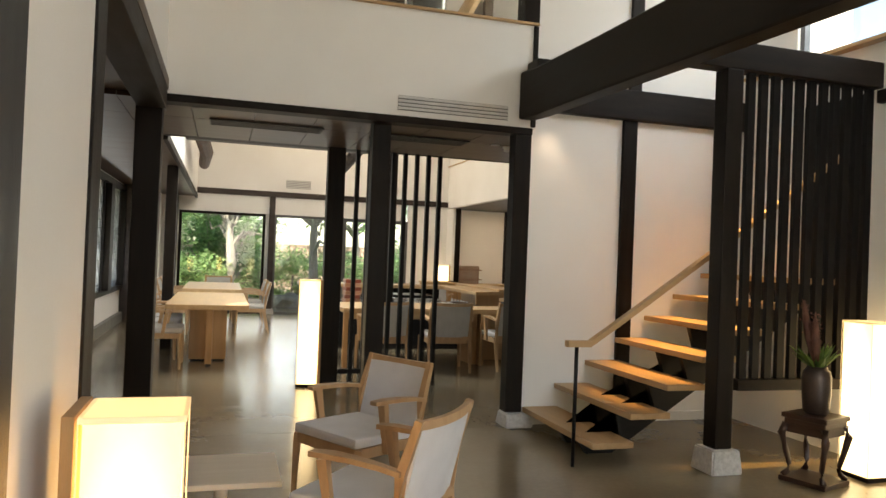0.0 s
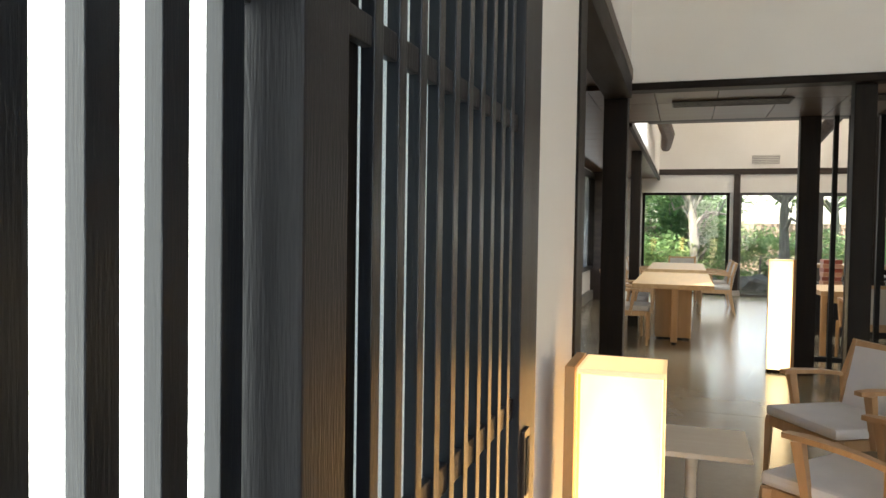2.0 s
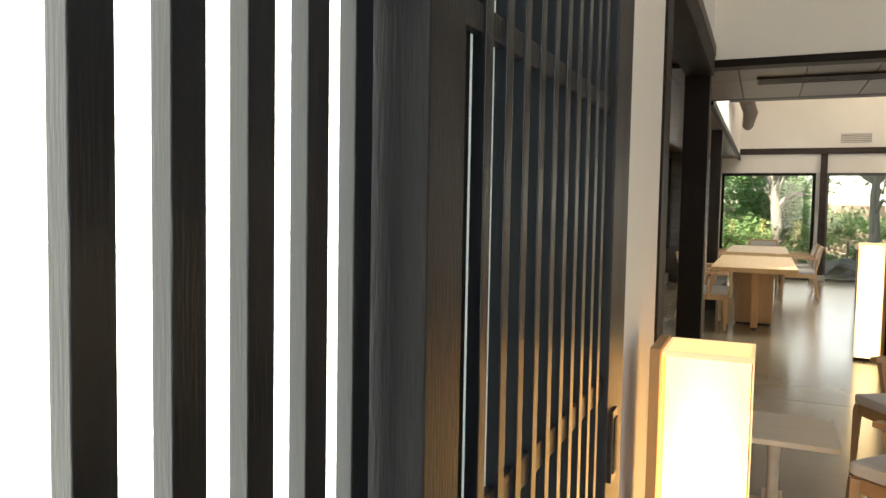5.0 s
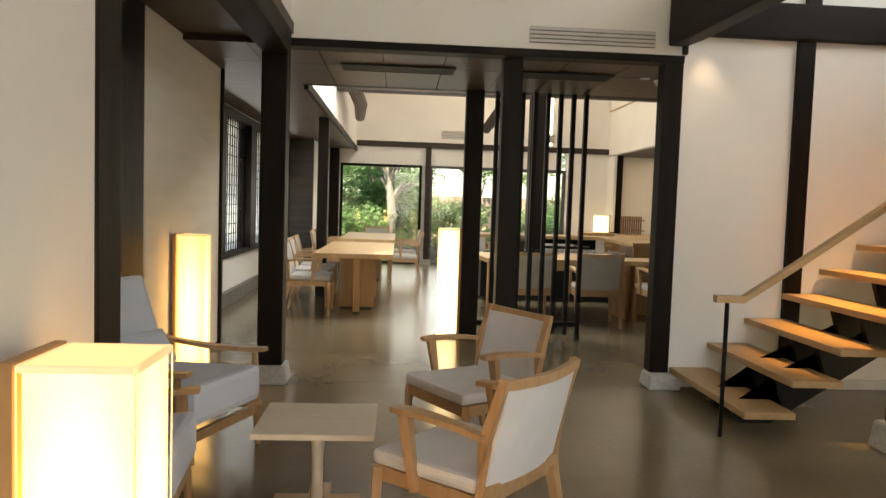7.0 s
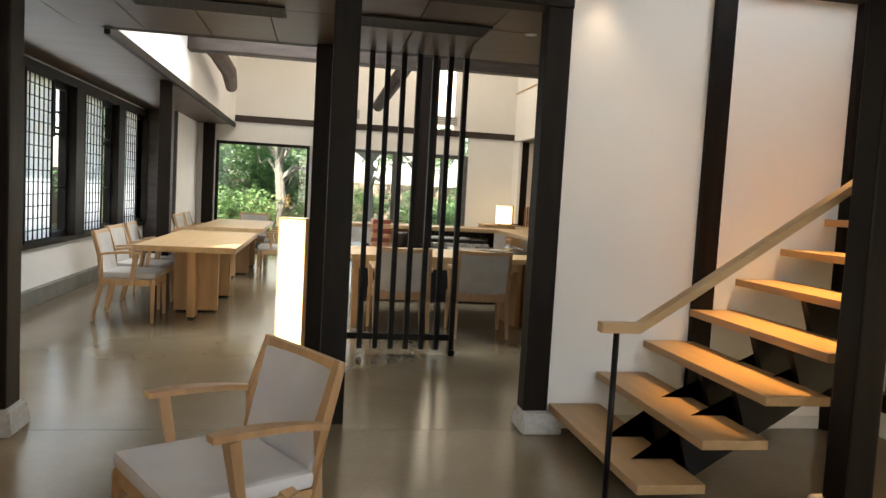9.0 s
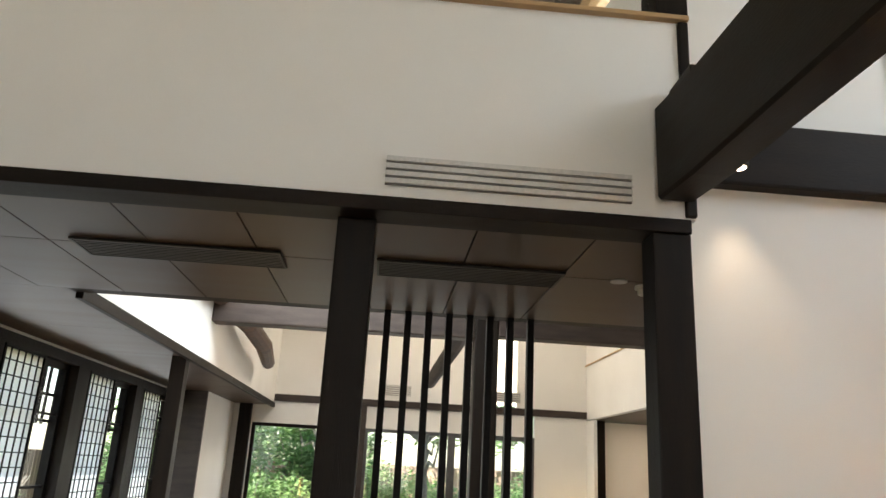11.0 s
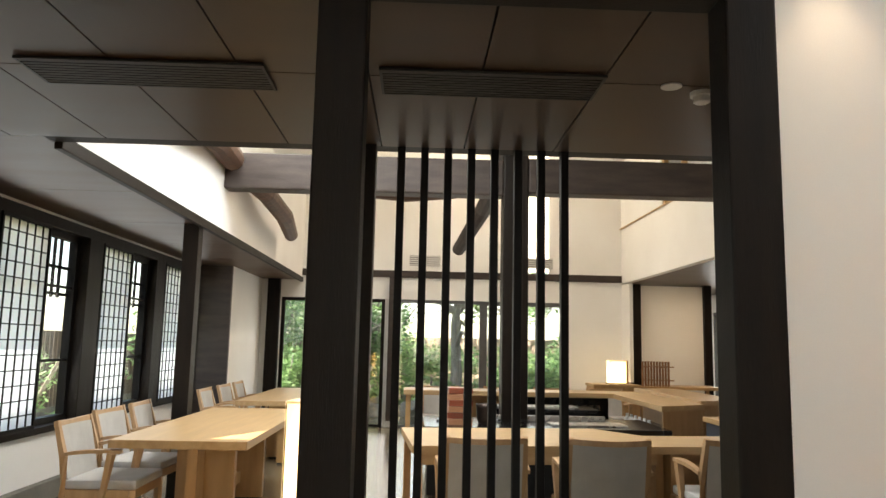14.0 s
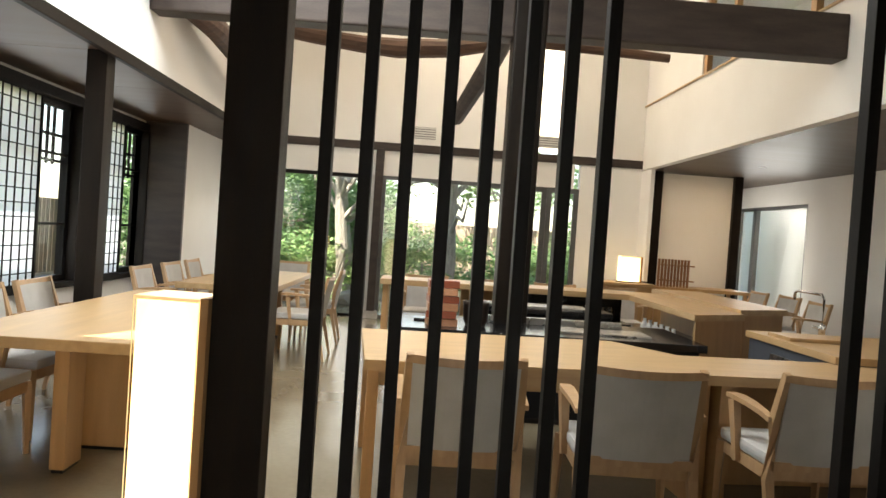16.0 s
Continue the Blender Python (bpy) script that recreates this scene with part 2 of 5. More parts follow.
BLACKLACQUER = surface("black_lacquer", (0.010, 0.010, 0.011), (0.016, 0.016, 0.018), 0.2, 5, (1, 1, 1), 0.0, 90, 0.06)
SLATEBLUE = surface("slate_blue_panel", (0.045, 0.052, 0.066), (0.060, 0.068, 0.085), 0.5, 3, (1, 1, 1), 0.05, 90, 0.06)
REDLACQUER = surface("red_brown_lacquer", (0.22, 0.045, 0.022), (0.32, 0.075, 0.035), 0.35, 6, (1, 1, 6), 0.1, 60, 0.08, island=0.25)
PALELACQUER = surface("orange_brown_lacquer", (0.42, 0.19, 0.10), (0.52, 0.26, 0.15), 0.35, 6, (1, 1, 6), 0.1, 60, 0.08)
ROSEWOOD = surface("carved_rosewood", (0.030, 0.014, 0.010), (0.060, 0.028, 0.020), 0.35, 8, (1, 1, 4), 0.3, 60, 0.1)
BRONZE = surface("dark_bronze", (0.050, 0.036, 0.030), (0.085, 0.060, 0.050), 0.4, 8, (1, 1, 1), 0.2, 60, 0.1, metal=0.5)
CERAMIC = surface("white_ceramic", (0.72, 0.72, 0.70), (0.8, 0.8, 0.78), 0.25, 8, (1, 1, 1), 0.0, 60, 0.05)
DARKPOT = surface("dark_glazed_pot", (0.012, 0.011, 0.010), (0.03, 0.026, 0.024), 0.25, 8, (1, 1, 1), 0.1, 60, 0.1)
REEDS = surface("reed_slats", (0.20, 0.095, 0.045), (0.30, 0.15, 0.07), 0.55, 8, (1, 1, 0.5), 0.2, 60, 0.1, island=0.2)
PLUME = surface("pampas_plume", (0.78, 0.70, 0.55), (0.90, 0.84, 0.72), 0.95, 14, (1, 1, 1), 0.3, 120, 0.03)
SPIKE = surface("dried_flower", (0.09, 0.035, 0.025), (0.17, 0.075, 0.050), 0.9, 14, (1, 1, 1), 0.3, 120, 0.03)
GROUND = surface("garden_soil", (0.19, 0.17, 0.13), (0.34, 0.31, 0.25), 0.95, 3, (1, 1, 1), 0.5, 40, 0.03)
GRAVEL = surface("pale_gravel", (0.46, 0.44, 0.40), (0.60, 0.58, 0.54), 0.95, 12, (1, 1, 1), 0.6, 90, 0.03)
BARK = surface("bark", (0.28, 0.255, 0.23), (0.44, 0.41, 0.375), 0.95, 6, (4, 4, 0.7), 0.8, 40, 0.03)
ROCK = surface("garden_rock", (0.16, 0.15, 0.13), (0.30, 0.28, 0.25), 0.9, 4, (1, 1, 1), 0.7, 30, 0.05)
FENCE = surface("fence_boards", (0.42, 0.30, 0.24), (0.55, 0.42, 0.35), 0.8, 5, (4, 4, 0.6), 0.3, 50, 0.05, island=0.2)
DARKFENCE = surface("dark_fence_boards", (0.09, 0.068, 0.052), (0.15, 0.118, 0.092), 0.8, 5, (4, 4, 0.6), 0.3, 50, 0.05, island=0.3)
STUCCO = surface("pale_stucco", (0.55, 0.53, 0.50), (0.64, 0.62, 0.59), 0.9, 3, (1, 1, 1), 0.2, 90, 0.03)
GREENLEAF = leafy("leaf_green", (0.15, 0.29, 0.12), (0.34, 0.52, 0.25))
DARKLEAF = leafy("leaf_dark", (0.12, 0.24, 0.11), (0.27, 0.43, 0.21))
VASELEAF = leafy("leaf_vase", (0.05, 0.11, 0.03), (0.15, 0.24, 0.05))
LIGHTLEAF = leafy("leaf_light", (0.26, 0.42, 0.17), (0.50, 0.64, 0.32))
SHOJI = paper("shoji_paper", (0.93, 0.93, 0.91))
FROST = glow("frosted_daylight", (0.92, 0.97, 1.0), 2.6)
# door glass emits stand-in daylight; the second copy is dimmer and bluer
DOORFROST = glow("frosted_door_daylight", (0.88, 0.96, 1.0), 5.0)
DIMFROST = glow("frosted_dim_daylight", (0.66, 0.86, 1.0), 0.36)
GLASS = clear("window_glass")
AMBER = glow("lamp_paper", (1.0, 0.64, 0.25), 12.0, (1.0, 0.52, 0.14), 0.2)
AMBERTALL = glow("lamp_paper_amber", (1.0, 0.68, 0.26), 7.0, (1.0, 0.50, 0.12), 0.25)
# emission stands in for lamplight passing through the lamps' edges and tops
LITEDGE = glow("glowing_edge_strip", (1.0, 0.60, 0.20), 0.5)
LITTOP = glow("glowing_top_paper", (1.0, 0.72, 0.27), 0.75)
WARMWHITE = glow("lamp_paper_white", (1.0, 0.86, 0.58), 6.5, (1.0, 0.72, 0.32), 0.30)
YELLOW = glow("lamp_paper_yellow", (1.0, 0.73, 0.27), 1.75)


def paint_bulb_glow(m, pitch, spread):
    """Paints round soft glows, as of a row of bulbs, into the emission up the lamp's height."""
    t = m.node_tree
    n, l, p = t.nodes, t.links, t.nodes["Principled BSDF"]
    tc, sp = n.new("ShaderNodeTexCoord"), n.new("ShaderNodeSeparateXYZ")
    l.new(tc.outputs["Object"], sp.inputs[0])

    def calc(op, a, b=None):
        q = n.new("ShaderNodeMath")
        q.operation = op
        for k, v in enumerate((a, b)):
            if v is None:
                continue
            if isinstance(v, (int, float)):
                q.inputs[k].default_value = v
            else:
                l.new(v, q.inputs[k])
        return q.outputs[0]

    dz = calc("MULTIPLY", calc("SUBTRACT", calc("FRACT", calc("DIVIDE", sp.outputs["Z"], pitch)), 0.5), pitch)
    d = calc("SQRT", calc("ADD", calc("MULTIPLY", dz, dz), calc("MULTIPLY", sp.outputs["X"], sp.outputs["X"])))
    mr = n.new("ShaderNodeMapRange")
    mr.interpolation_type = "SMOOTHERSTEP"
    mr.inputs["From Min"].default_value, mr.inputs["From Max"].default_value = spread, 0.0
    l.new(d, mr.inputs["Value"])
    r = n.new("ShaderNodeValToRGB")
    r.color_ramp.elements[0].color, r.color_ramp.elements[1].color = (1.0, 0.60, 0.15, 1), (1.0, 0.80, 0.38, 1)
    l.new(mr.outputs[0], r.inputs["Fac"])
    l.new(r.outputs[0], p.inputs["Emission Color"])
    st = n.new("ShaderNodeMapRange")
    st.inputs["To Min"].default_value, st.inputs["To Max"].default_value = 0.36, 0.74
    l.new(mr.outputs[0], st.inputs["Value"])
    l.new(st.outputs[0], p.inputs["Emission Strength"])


# hot spots painted into the shade's emission; no bulbs are built
paint_bulb_glow(YELLOW, 0.19, 0.10)
BULB = glow("bulb", (1.0, 0.85, 0.65), 12.0)
SLIT = glow("slit_daylight", (1.0, 0.93, 0.78), 3.0)


# ---- mesh helpers ----
def box(bm, x0, x1, y0, y1, z0, z1, bevel=0.0):
    r = bmesh.ops.create_cube(bm, size=1.0, matrix=Matrix.Translation(((x0 + x1) / 2, (y0 + y1) / 2, (z0 + z1) / 2)) @ Matrix.Diagonal((abs(x1 - x0), abs(y1 - y0), abs(z1 - z0), 1)))
    if bevel:
        es = {e for v in r["verts"] for e in v.link_edges}
        bmesh.ops.bevel(bm, geom=list(es), offset=bevel, segments=2, affect="EDGES", profile=0.6)
    return bm


def boxes(*items, bevel=0.0):
    bm = bmesh.new()
    for it in items:
        box(bm, *it, bevel=bevel)
    return bm


def tube(bm, pts, radii, sides=10, twist=0.0):
    """A tapered limb through the given points."""
    rings = []
    n = len(pts)
    for i, p in enumerate(pts):
        p = Vector(p)
        d = (Vector(pts[min(i + 1, n - 1)]) - Vector(pts[max(i - 1, 0)])).normalized()
        q = d.to_track_quat("Z", "Y")
        r = radii[i] if hasattr(radii, "__len__") else radii
        rings.append([bm.verts.new(p + q @ Vector((math.cos(a) * r, math.sin(a) * r, 0))) for a in [2 * math.pi * k / sides + twist for k in range(sides)]])
    for a, b in zip(rings, rings[1:]):
        for k in range(sides):
            bm.faces.new((a[k], a[(k + 1) % sides], b[(k + 1) % sides], b[k]))
    bm.faces.new(rings[0][::-1])
    bm.faces.new(rings[-1])
    return bm


def lathe(bm, prof, sides=28, at=(0, 0, 0)):
    rings = [[bm.verts.new((at[0] + r * math.cos(2 * math.pi * k / sides), at[1] + r * math.sin(2 * math.pi * k / sides), at[2] + z)) for k in range(sides)] for r, z in prof]
    for a, b in zip(rings, rings[1:]):
        for k in range(sides):
            bm.faces.new((a[k], a[(k + 1) % sides], b[(k + 1) % sides], b[k]))
    bm.faces.new(rings[0][::-1])
    bm.faces.new(rings[-1])
    return bm


def mesh_of(name, bm, mat, smooth=False):
    bmesh.ops.recalc_face_normals(bm, faces=bm.faces)
    me = bpy.data.meshes.new(name)
    bm.to_mesh(me)
    bm.free()
    me.materials.append(mat)
    if smooth:
        for f in me.polygons:
            f.use_smooth = True
    return me


def part(name, bm, mat, parent, label="", smooth=False):
    ob = new(name, mesh_of(name, bm, mat, smooth))
    ob.parent = parent
    if label:
        ob["label"] = label
    return ob


def thing(name, x, y, z, turn, label, category, group=""):
    ob = new(name)
    ob.empty_display_size = 0.1
    ob.matrix_basis = pose(x, y, z, 0, 0, turn)
    return tagged(ob, label, category, group)


def solid(name, bm, mat, label, category, group="", smooth=False):
    """A thing of one mesh, built in place."""
    return tagged(new(name, mesh_of(name, bm, mat, smooth)), label, category, group)


def setting(name, bm, mat, label, category=""):
    return tagged(new(name, mesh_of(name, bm, mat)), label, category or name.split("_")[0], kind="structure")


# ---- the large structure ----
AY, BY = 6.26, 8.33           # the two post lines between lounge and dining hall
HL, HR, HB = -0.20, 5.72, 17.6  # the hall's void: left edge, right edge, back
RIDGE = 2.75

setting("floor", boxes((-1.6, 9.0, -3.2, AY - 0.003, -0.2, 0), (-1.6, 9.0, AY + 0.003, 20.4, -0.2, 0), (-1.6, 9.0, AY - 0.01, AY + 0.01, -0.2, -0.012)), FLOORMAT, "polished grey-brown concrete floor with a thin joint", "floor")

# lounge: entrance side
setting("wall_left", boxes((-0.06, 0.080, 1.488, 2.37, 0, 2.62)), PLASTER, "white plaster wall beside the slatted doors", "wall")
setting("wall_left_high", boxes((-0.2, -0.05, 2.52, AY, 2.66, 6.4), (-0.06, 0.084, -3.2, 2.52, 2.62, 6.4)), PLASTER, "white plaster upper wall over the alcove", "wall")
setting("post_alcove", boxes((-0.12, 0.088, 2.37, 2.52, 0, 2.62), bevel=0.006), DARKWOOD, "dark stained timber post at the wall end", "post")
setting("beam_alcove", boxes((-0.24, -0.03, 2.52, AY - 0.1, 2.50, 2.66), bevel=0.006), DARKBEAM, "dark stained timber beam over the alcove", "beam")
setting("wall_alcove_dark", boxes((-1.0, -0.9, 2.38, 5.58, 0, 2.66), (-0.9, -0.12, 2.38, 2.46, 0, 2.66)), BLACKWOOD, "black timber panel wall in the alcove", "wall")
setting("wall_alcove", boxes((-1.0, -0.9, 5.6, 7.63, 0.03, 2.664)), PANELCLOTH, "beige plaster panel wall in the alcove", "wall")
setting("trim_alcove", boxes((-1.0, -0.87, 7.63, 7.68, 0, 2.64), (-1.5, -1.0, 7.60, 7.68, 0, 2.64)), DARKWOOD, "thin dark edge trim of the alcove wall", "trim")
setting("ceiling_alcove", boxes((-1.55, -0.03, 2.2, AY + 0.155, 2.665, 2.75)), CEILWOOD, "dark brown panelled low ceiling", "ceiling")

# lounge: header wall above the post line
setting("wall_header", boxes((-0.2, 3.03, AY, AY + 0.16, 2.64, 3.548)), PLASTER, "white plaster wall above the post line", "wall")
setting("wall_header_side", boxes((-0.2, 0.78, AY, AY + 0.16, 3.57, 6.4)), PLASTER, "white plaster wall beside the upper window", "wall")
setting("wall_stair", boxes((3.008, 5.3, AY + 0.04, AY + 0.2, 0, 6.4)), PLASTER, "white plaster wall behind the staircase", "wall")
setting("wall_header_top", boxes((0.78, 3.03, AY, AY + 0.16, 5.75, 6.6)), PLASTER, "white plaster wall above the upper window", "wall")
setting("beam_header", boxes((-0.2, 3.007, AY - 0.01, AY + 0.16, 2.578, 2.637), bevel=0.005), CROSSBEAM, "dark timber lintel along the post line", "beam")
setting("ledge", boxes((-0.05, 3.03, AY - 0.035, AY + 0.17, 3.548, 3.57), bevel=0.004), OAKX, "thin pale oak ledge on the white wall", "ledge")
setting("post_1", boxes((-0.25, -0.06, AY - 0.09, AY + 0.10, 0.14, 2.577), bevel=0.008), DARKWOOD, "dark stained timber post on a stone base", "post")
setting("post_2", boxes((1.597, 1.752, 6.36, 6.50, 0.0, 2.577), (1.597, 1.752, 6.425, 6.50, 2.577, 2.618), bevel=0.008), DARKWOOD, "dark stained timber post in the middle of the opening", "post")
setting("post_3", boxes((2.85, 3.006, AY + 0.0, AY + 0.14, 0.12, 2.577), (2.985, 3.03, AY - 0.02, AY + 0.1, 2.645, 3.545), bevel=0.008), DARKWOOD, "dark stained timber post beside the staircase", "post")


def stone_base(x, y, w, h):
    bm = bmesh.new()
    box(bm, x - w / 2, x + w / 2, y - w / 2, y + w / 2, 0, h)
    for v in bm.verts:
        if v.co.z > h / 2:
            v.co.x, v.co.y = x + (v.co.x - x) * 0.86, y + (v.co.y - y) * 0.86
    bmesh.ops.bevel(bm, geom=list(bm.edges), offset=0.01, segments=2, affect="EDGES")
    return bm


solid("post_base_stone", stone_base(-0.155, AY + 0.0, 0.28, 0.14), GRANITE, "pale granite base stone under a timber post", "base stone", "post base stones")
solid("post_base_stone", stone_base(2.95, AY + 0.03, 0.26, 0.12), GRANITE, "pale granite base stone beside the staircase", "base stone", "post base stones")
solid("post_base_stone", stone_base(3.895, 4.76, 0.26, 0.17), GRANITE, "pale granite base stone under the staircase post", "base stone", "post base stones")

# upper window in the header wall
UW = setting("window_upper", boxes((0.78, 0.92, AY - 0.02, AY + 0.16, 3.57, 5.75), (2.89, 3.03, AY - 0.02, AY + 0.16, 3.57, 5.75), (0.92, 2.89, AY + 0.0, AY + 0.14, 4.78, 4.87)), DARKWOOD, "dark framed interior window above the white wall", "window")
part("pane", boxes((0.92, 2.89, AY + 0.07, AY + 0.078, 3.60, 4.78)), GLASS, UW, "clear glass").visible_shadow = False

# staircase wall, its timbers, the right wall of the lounge
setting("post_stair_wall", boxes((3.93, 4.07, AY + 0.0, AY + 0.06, 0, 2.80), (3.98, 4.10, AY + 0.0, AY + 0.06, 3.08, 6.0), bevel=0.004), DARKWOOD, "dark timber stud on the white staircase wall", "post")
setting("beam_stair_wall", boxes((3.04, 5.25, AY - 0.03, AY + 0.06, 2.80, 3.08), bevel=0.012), CROSSBEAM, "dark timber beam across the staircase wall", "beam")
setting("post_stair_far", boxes((4.93, 5.08, AY - 0.02, AY + 0.06, 0.0, 2.80), bevel=0.006), DARKWOOD, "dark timber stud at the stair corner", "post")
setting("baseboard", boxes((3.03, 3.925, AY + 0.028, AY + 0.04, 0, 0.085), (4.075, 4.925, AY + 0.028, AY + 0.04, 0, 0.085), bevel=0.002), VENTGREY, "low white baseboard on the staircase wall", "baseboard")
setting("wall_right", boxes((5.25, 5.4, -3.2, 4.0, 0, 6.4), (5.25, 5.4, 4.0, AY + 0.2, 0, 3.3), (5.25, 5.4, 5.6, AY + 0.2, 3.3, 6.4), (5.25, 5.4, 4.0, 5.6, 4.7, 6.4)), PLASTER, "white plaster wall of the lounge", "wall")
# black sheet behind the right-hand slat gaps
setting("panel_stair", boxes((5.225, 5.249, 4.84, 5.46, 0.58, 2.89), bevel=0.003), BLACKWOOD, "black sheet on the wall behind the slat screen", "wall")
setting("ledge_right", boxes((5.16, 5.26, 3.9, 6.2, 3.27, 3.30), bevel=0.004), OAK, "thin pale ledge under the high window", "ledge")
setting("beam_right", boxes((5.19, 5.25, -2.0, 4.7, 2.78, 2.88), bevel=0.005), DARKBEAM, "dark timber rail on the lounge wall", "beam")
RW = setting("window_high", boxes((5.28, 5.34, 4.0, 4.05, 3.3, 4.7), (5.28, 5.34, 5.55, 5.6, 3.3, 4.7), (5.28, 5.34, 4.05, 5.55, 4.65, 4.7), (5.28, 5.34, 4.05, 5.55, 3.3, 3.35)), ALU, "high window with a grey metal frame", "window")
part("pane", boxes((5.305, 5.313, 4.05, 5.55, 3.35, 4.65)), GLASS, RW, "clear glass").visible_shadow = False

# back of the lounge, behind the walker; its unseen window is assumed, for light
setting("wall_back", boxes((-0.06, 5.4, -3.35, -3.2, 0, 0.6), (-0.06, 0.5, -3.35, -3.2, 0.6, 4.6), (4.9, 5.4, -3.35, -3.2, 0.6, 4.6), (-0.06, 5.4, -3.35, -3.2, 4.6, 6.4)), PLASTER, "assumed white plaster wall with a large window", "wall")
BW = setting("window_back", boxes((0.5, 0.56, -3.3, -3.24, 0.6, 4.6), (4.84, 4.9, -3.3, -3.24, 0.6, 4.6), (2.66, 2.74, -3.3, -3.24, 0.6, 4.6), (0.56, 4.84, -3.3, -3.24, 4.54, 4.6), (0.56, 4.84, -3.3, -3.24, 0.6, 0.66)), ALU, "assumed unseen large window with a grey metal frame", "window")
part("pane", boxes((0.56, 4.84, -3.275, -3.267, 0.66, 4.54)), GLASS, BW, "clear glass").visible_shadow = False
setting("ceiling_lounge", boxes((-0.3, 5.5, -3.35, AY + 0.1, 6.4, 6.6)), PLASTER, "high white plaster ceiling of the lounge", "ceiling")

# great beam from the post line over the lounge, and the beam on the staircase post
bm = bmesh.new()
prof = [(6.22, 2.70, 3.12), (5.9, 2.68, 3.09), (4.9, 2.66, 3.06), (3.8, 2.63, 3.04), (2.4, 2.60, 3.03), (-3.1, 2.64, 3.06)]
rings = []
for y, lo, hi in prof:
    rings.append([bm.verts.new(c) for c in ((2.86, y, lo + 0.012), (2.872, y, lo), (3.0, y, lo), (3.012, y, lo + 0.012), (3.012, y, hi - 0.02), (2.99, y, hi), (2.88, y, hi), (2.86, y, hi - 0.02))])
for a, b in zip(rings, rings[1:]):
    for k in range(8):
        bm.faces.new((a[k], a[(k + 1) % 8], b[(k + 1) % 8], b[k]))
bm.faces.new(rings[0]), bm.faces.new(rings[-1])
setting("beam_great", bm, DARKBEAM, "great dark timber beam across the lounge", "beam")
setting("beam_tenon", boxes((2.93, 3.06, 6.02, 6.24, 3.09, 3.2), bevel=0.006), DARKWOOD, "dark timber block on the beam end", "beam")
setting("post_stair", boxes((3.825, 3.965, 4.69, 4.83, 0.17, 2.90), bevel=0.010), DARKWOOD, "dark stained timber post in front of the staircase", "post")
setting("beam_stair", boxes((3.014, 5.25, 4.69, 4.83, 2.90, 3.10), bevel=0.01), CROSSBEAM, "dark timber beam over the slatted stair screen", "beam")

# low ceiling between the two post lines, with open seams between its boards
bm = bmesh.new()
xs = [-1.5, -0.42, 0.12, 0.64, 1.16, 1.70, 2.18, 2.70, 4.2]
for a, b in zip(xs, xs[1:]):
    box(bm, a + 0.004, b - 0.004, AY + 0.16, 7.18, 2.62, 2.66)
    box(bm, a + 0.004, b - 0.004, 7.188, BY - 0.02, 2.62, 2.66)
box(bm, -1.5, 4.2, AY + 0.16, BY - 0.02, 2.67, 2.8)
setting("ceiling_middle", bm, CEILWOOD, "dark brown board ceiling between the posts", "ceiling")
setting("floor_gallery", boxes((-0.2, 5.3, AY + 0.16, BY - 0.01, 2.8, 2.86)), PLASTER, "plain white top of the low ceiling", "floor")
setting("beam_screen", boxes((-0.24, 4.2, BY - 0.02, BY + 0.10, 2.62, 2.72), bevel=0.004), CROSSBEAM, "dark timber lintel over the slatted screen", "beam")

# corridor along the side windows
bm = bmesh.new()
for k in range(6):
    y0 = BY - 0.02 + k * 1.54
    box(bm, -1.5, HL - 0.02, y0 + 0.003, y0 + 1.537, 2.62, 2.66)
box(bm, -1.5, HL - 0.02, BY, HB, 2.67, 2.75)
box(bm, -1.5, -1.0, 6.2, 7.63, 2.67, 2.75)
setting("ceiling_corridor", bm, CEILWOOD, "dark brown board ceiling along the windows", "ceiling")
setting("beam_corridor", boxes((HL - 0.03, HL + 0.02, BY + 0.1, HB, 2.58, 2.665), bevel=0.004), DARKBEAM, "dark timber edge of the corridor ceiling", "beam")
setting("wall_clerestory", boxes((HL - 0.12, HL + 0.0, BY + 0.1, HB, 2.67, 4.2)), PLASTER, "white plaster wall above the corridor", "wall")
setting("post_corridor", boxes((HL - 0.19, HL - 0.04, 11.35, 11.50, 0, 2.62), bevel=0.006), DARKWOOD, "dark timber post beside the long tables", "post")
setting("wall_corridor_low", boxes((-1.62, -1.45, 7.6, HB, 0.18, 0.62), (-1.62, -1.45, 7.6, HB, 2.58, 2.7)), PLASTER, "low white plaster wall under the windows", "wall")
setting("curb_corridor", boxes((-1.62, -1.38, 7.68, 15.4, 0, 0.18), bevel=0.006), CURB, "grey stone curb along the wall", "curb")
setting("sill_corridor", boxes((-1.62, -1.40, 7.68, 15.4, 0.62, 0.68), bevel=0.004), DARKWOOD, "dark timber window sill", "sill")
setting("lintel_corridor", boxes((-1.60, -1.40, 7.68, 15.4, 2.48, 2.58), bevel=0.004), DARKWOOD, "dark timber window lintel", "lintel")
# unseen overhang added to hold direct sun off the floor
setting("eave_side", boxes((-2.25, -1.625, 6.5, 18.6, 2.74, 2.82)), DARKBEAM, "unseen dark eave added to keep sun off the side windows", "eave")
setting("wall_closet_front", boxes((-1.5, -0.92, 15.40, 15.46, 0, 2.62)), TIEWOOD, "dark panelled closet front at the corridor's end", "wall")
setting("wall_closet_side", boxes((-1.5, -0.92, 15.46, HB, 0, 2.62)), PLASTER, "white plaster closet side", "wall")

# hall: back wall with garden doors, right wing, roof
setting("wall_hall_back_1", boxes((-0.95, -0.56, HB, HB + 0.15, 0, 2.7)), PLASTER, "white plaster back wall of the hall", "wall")
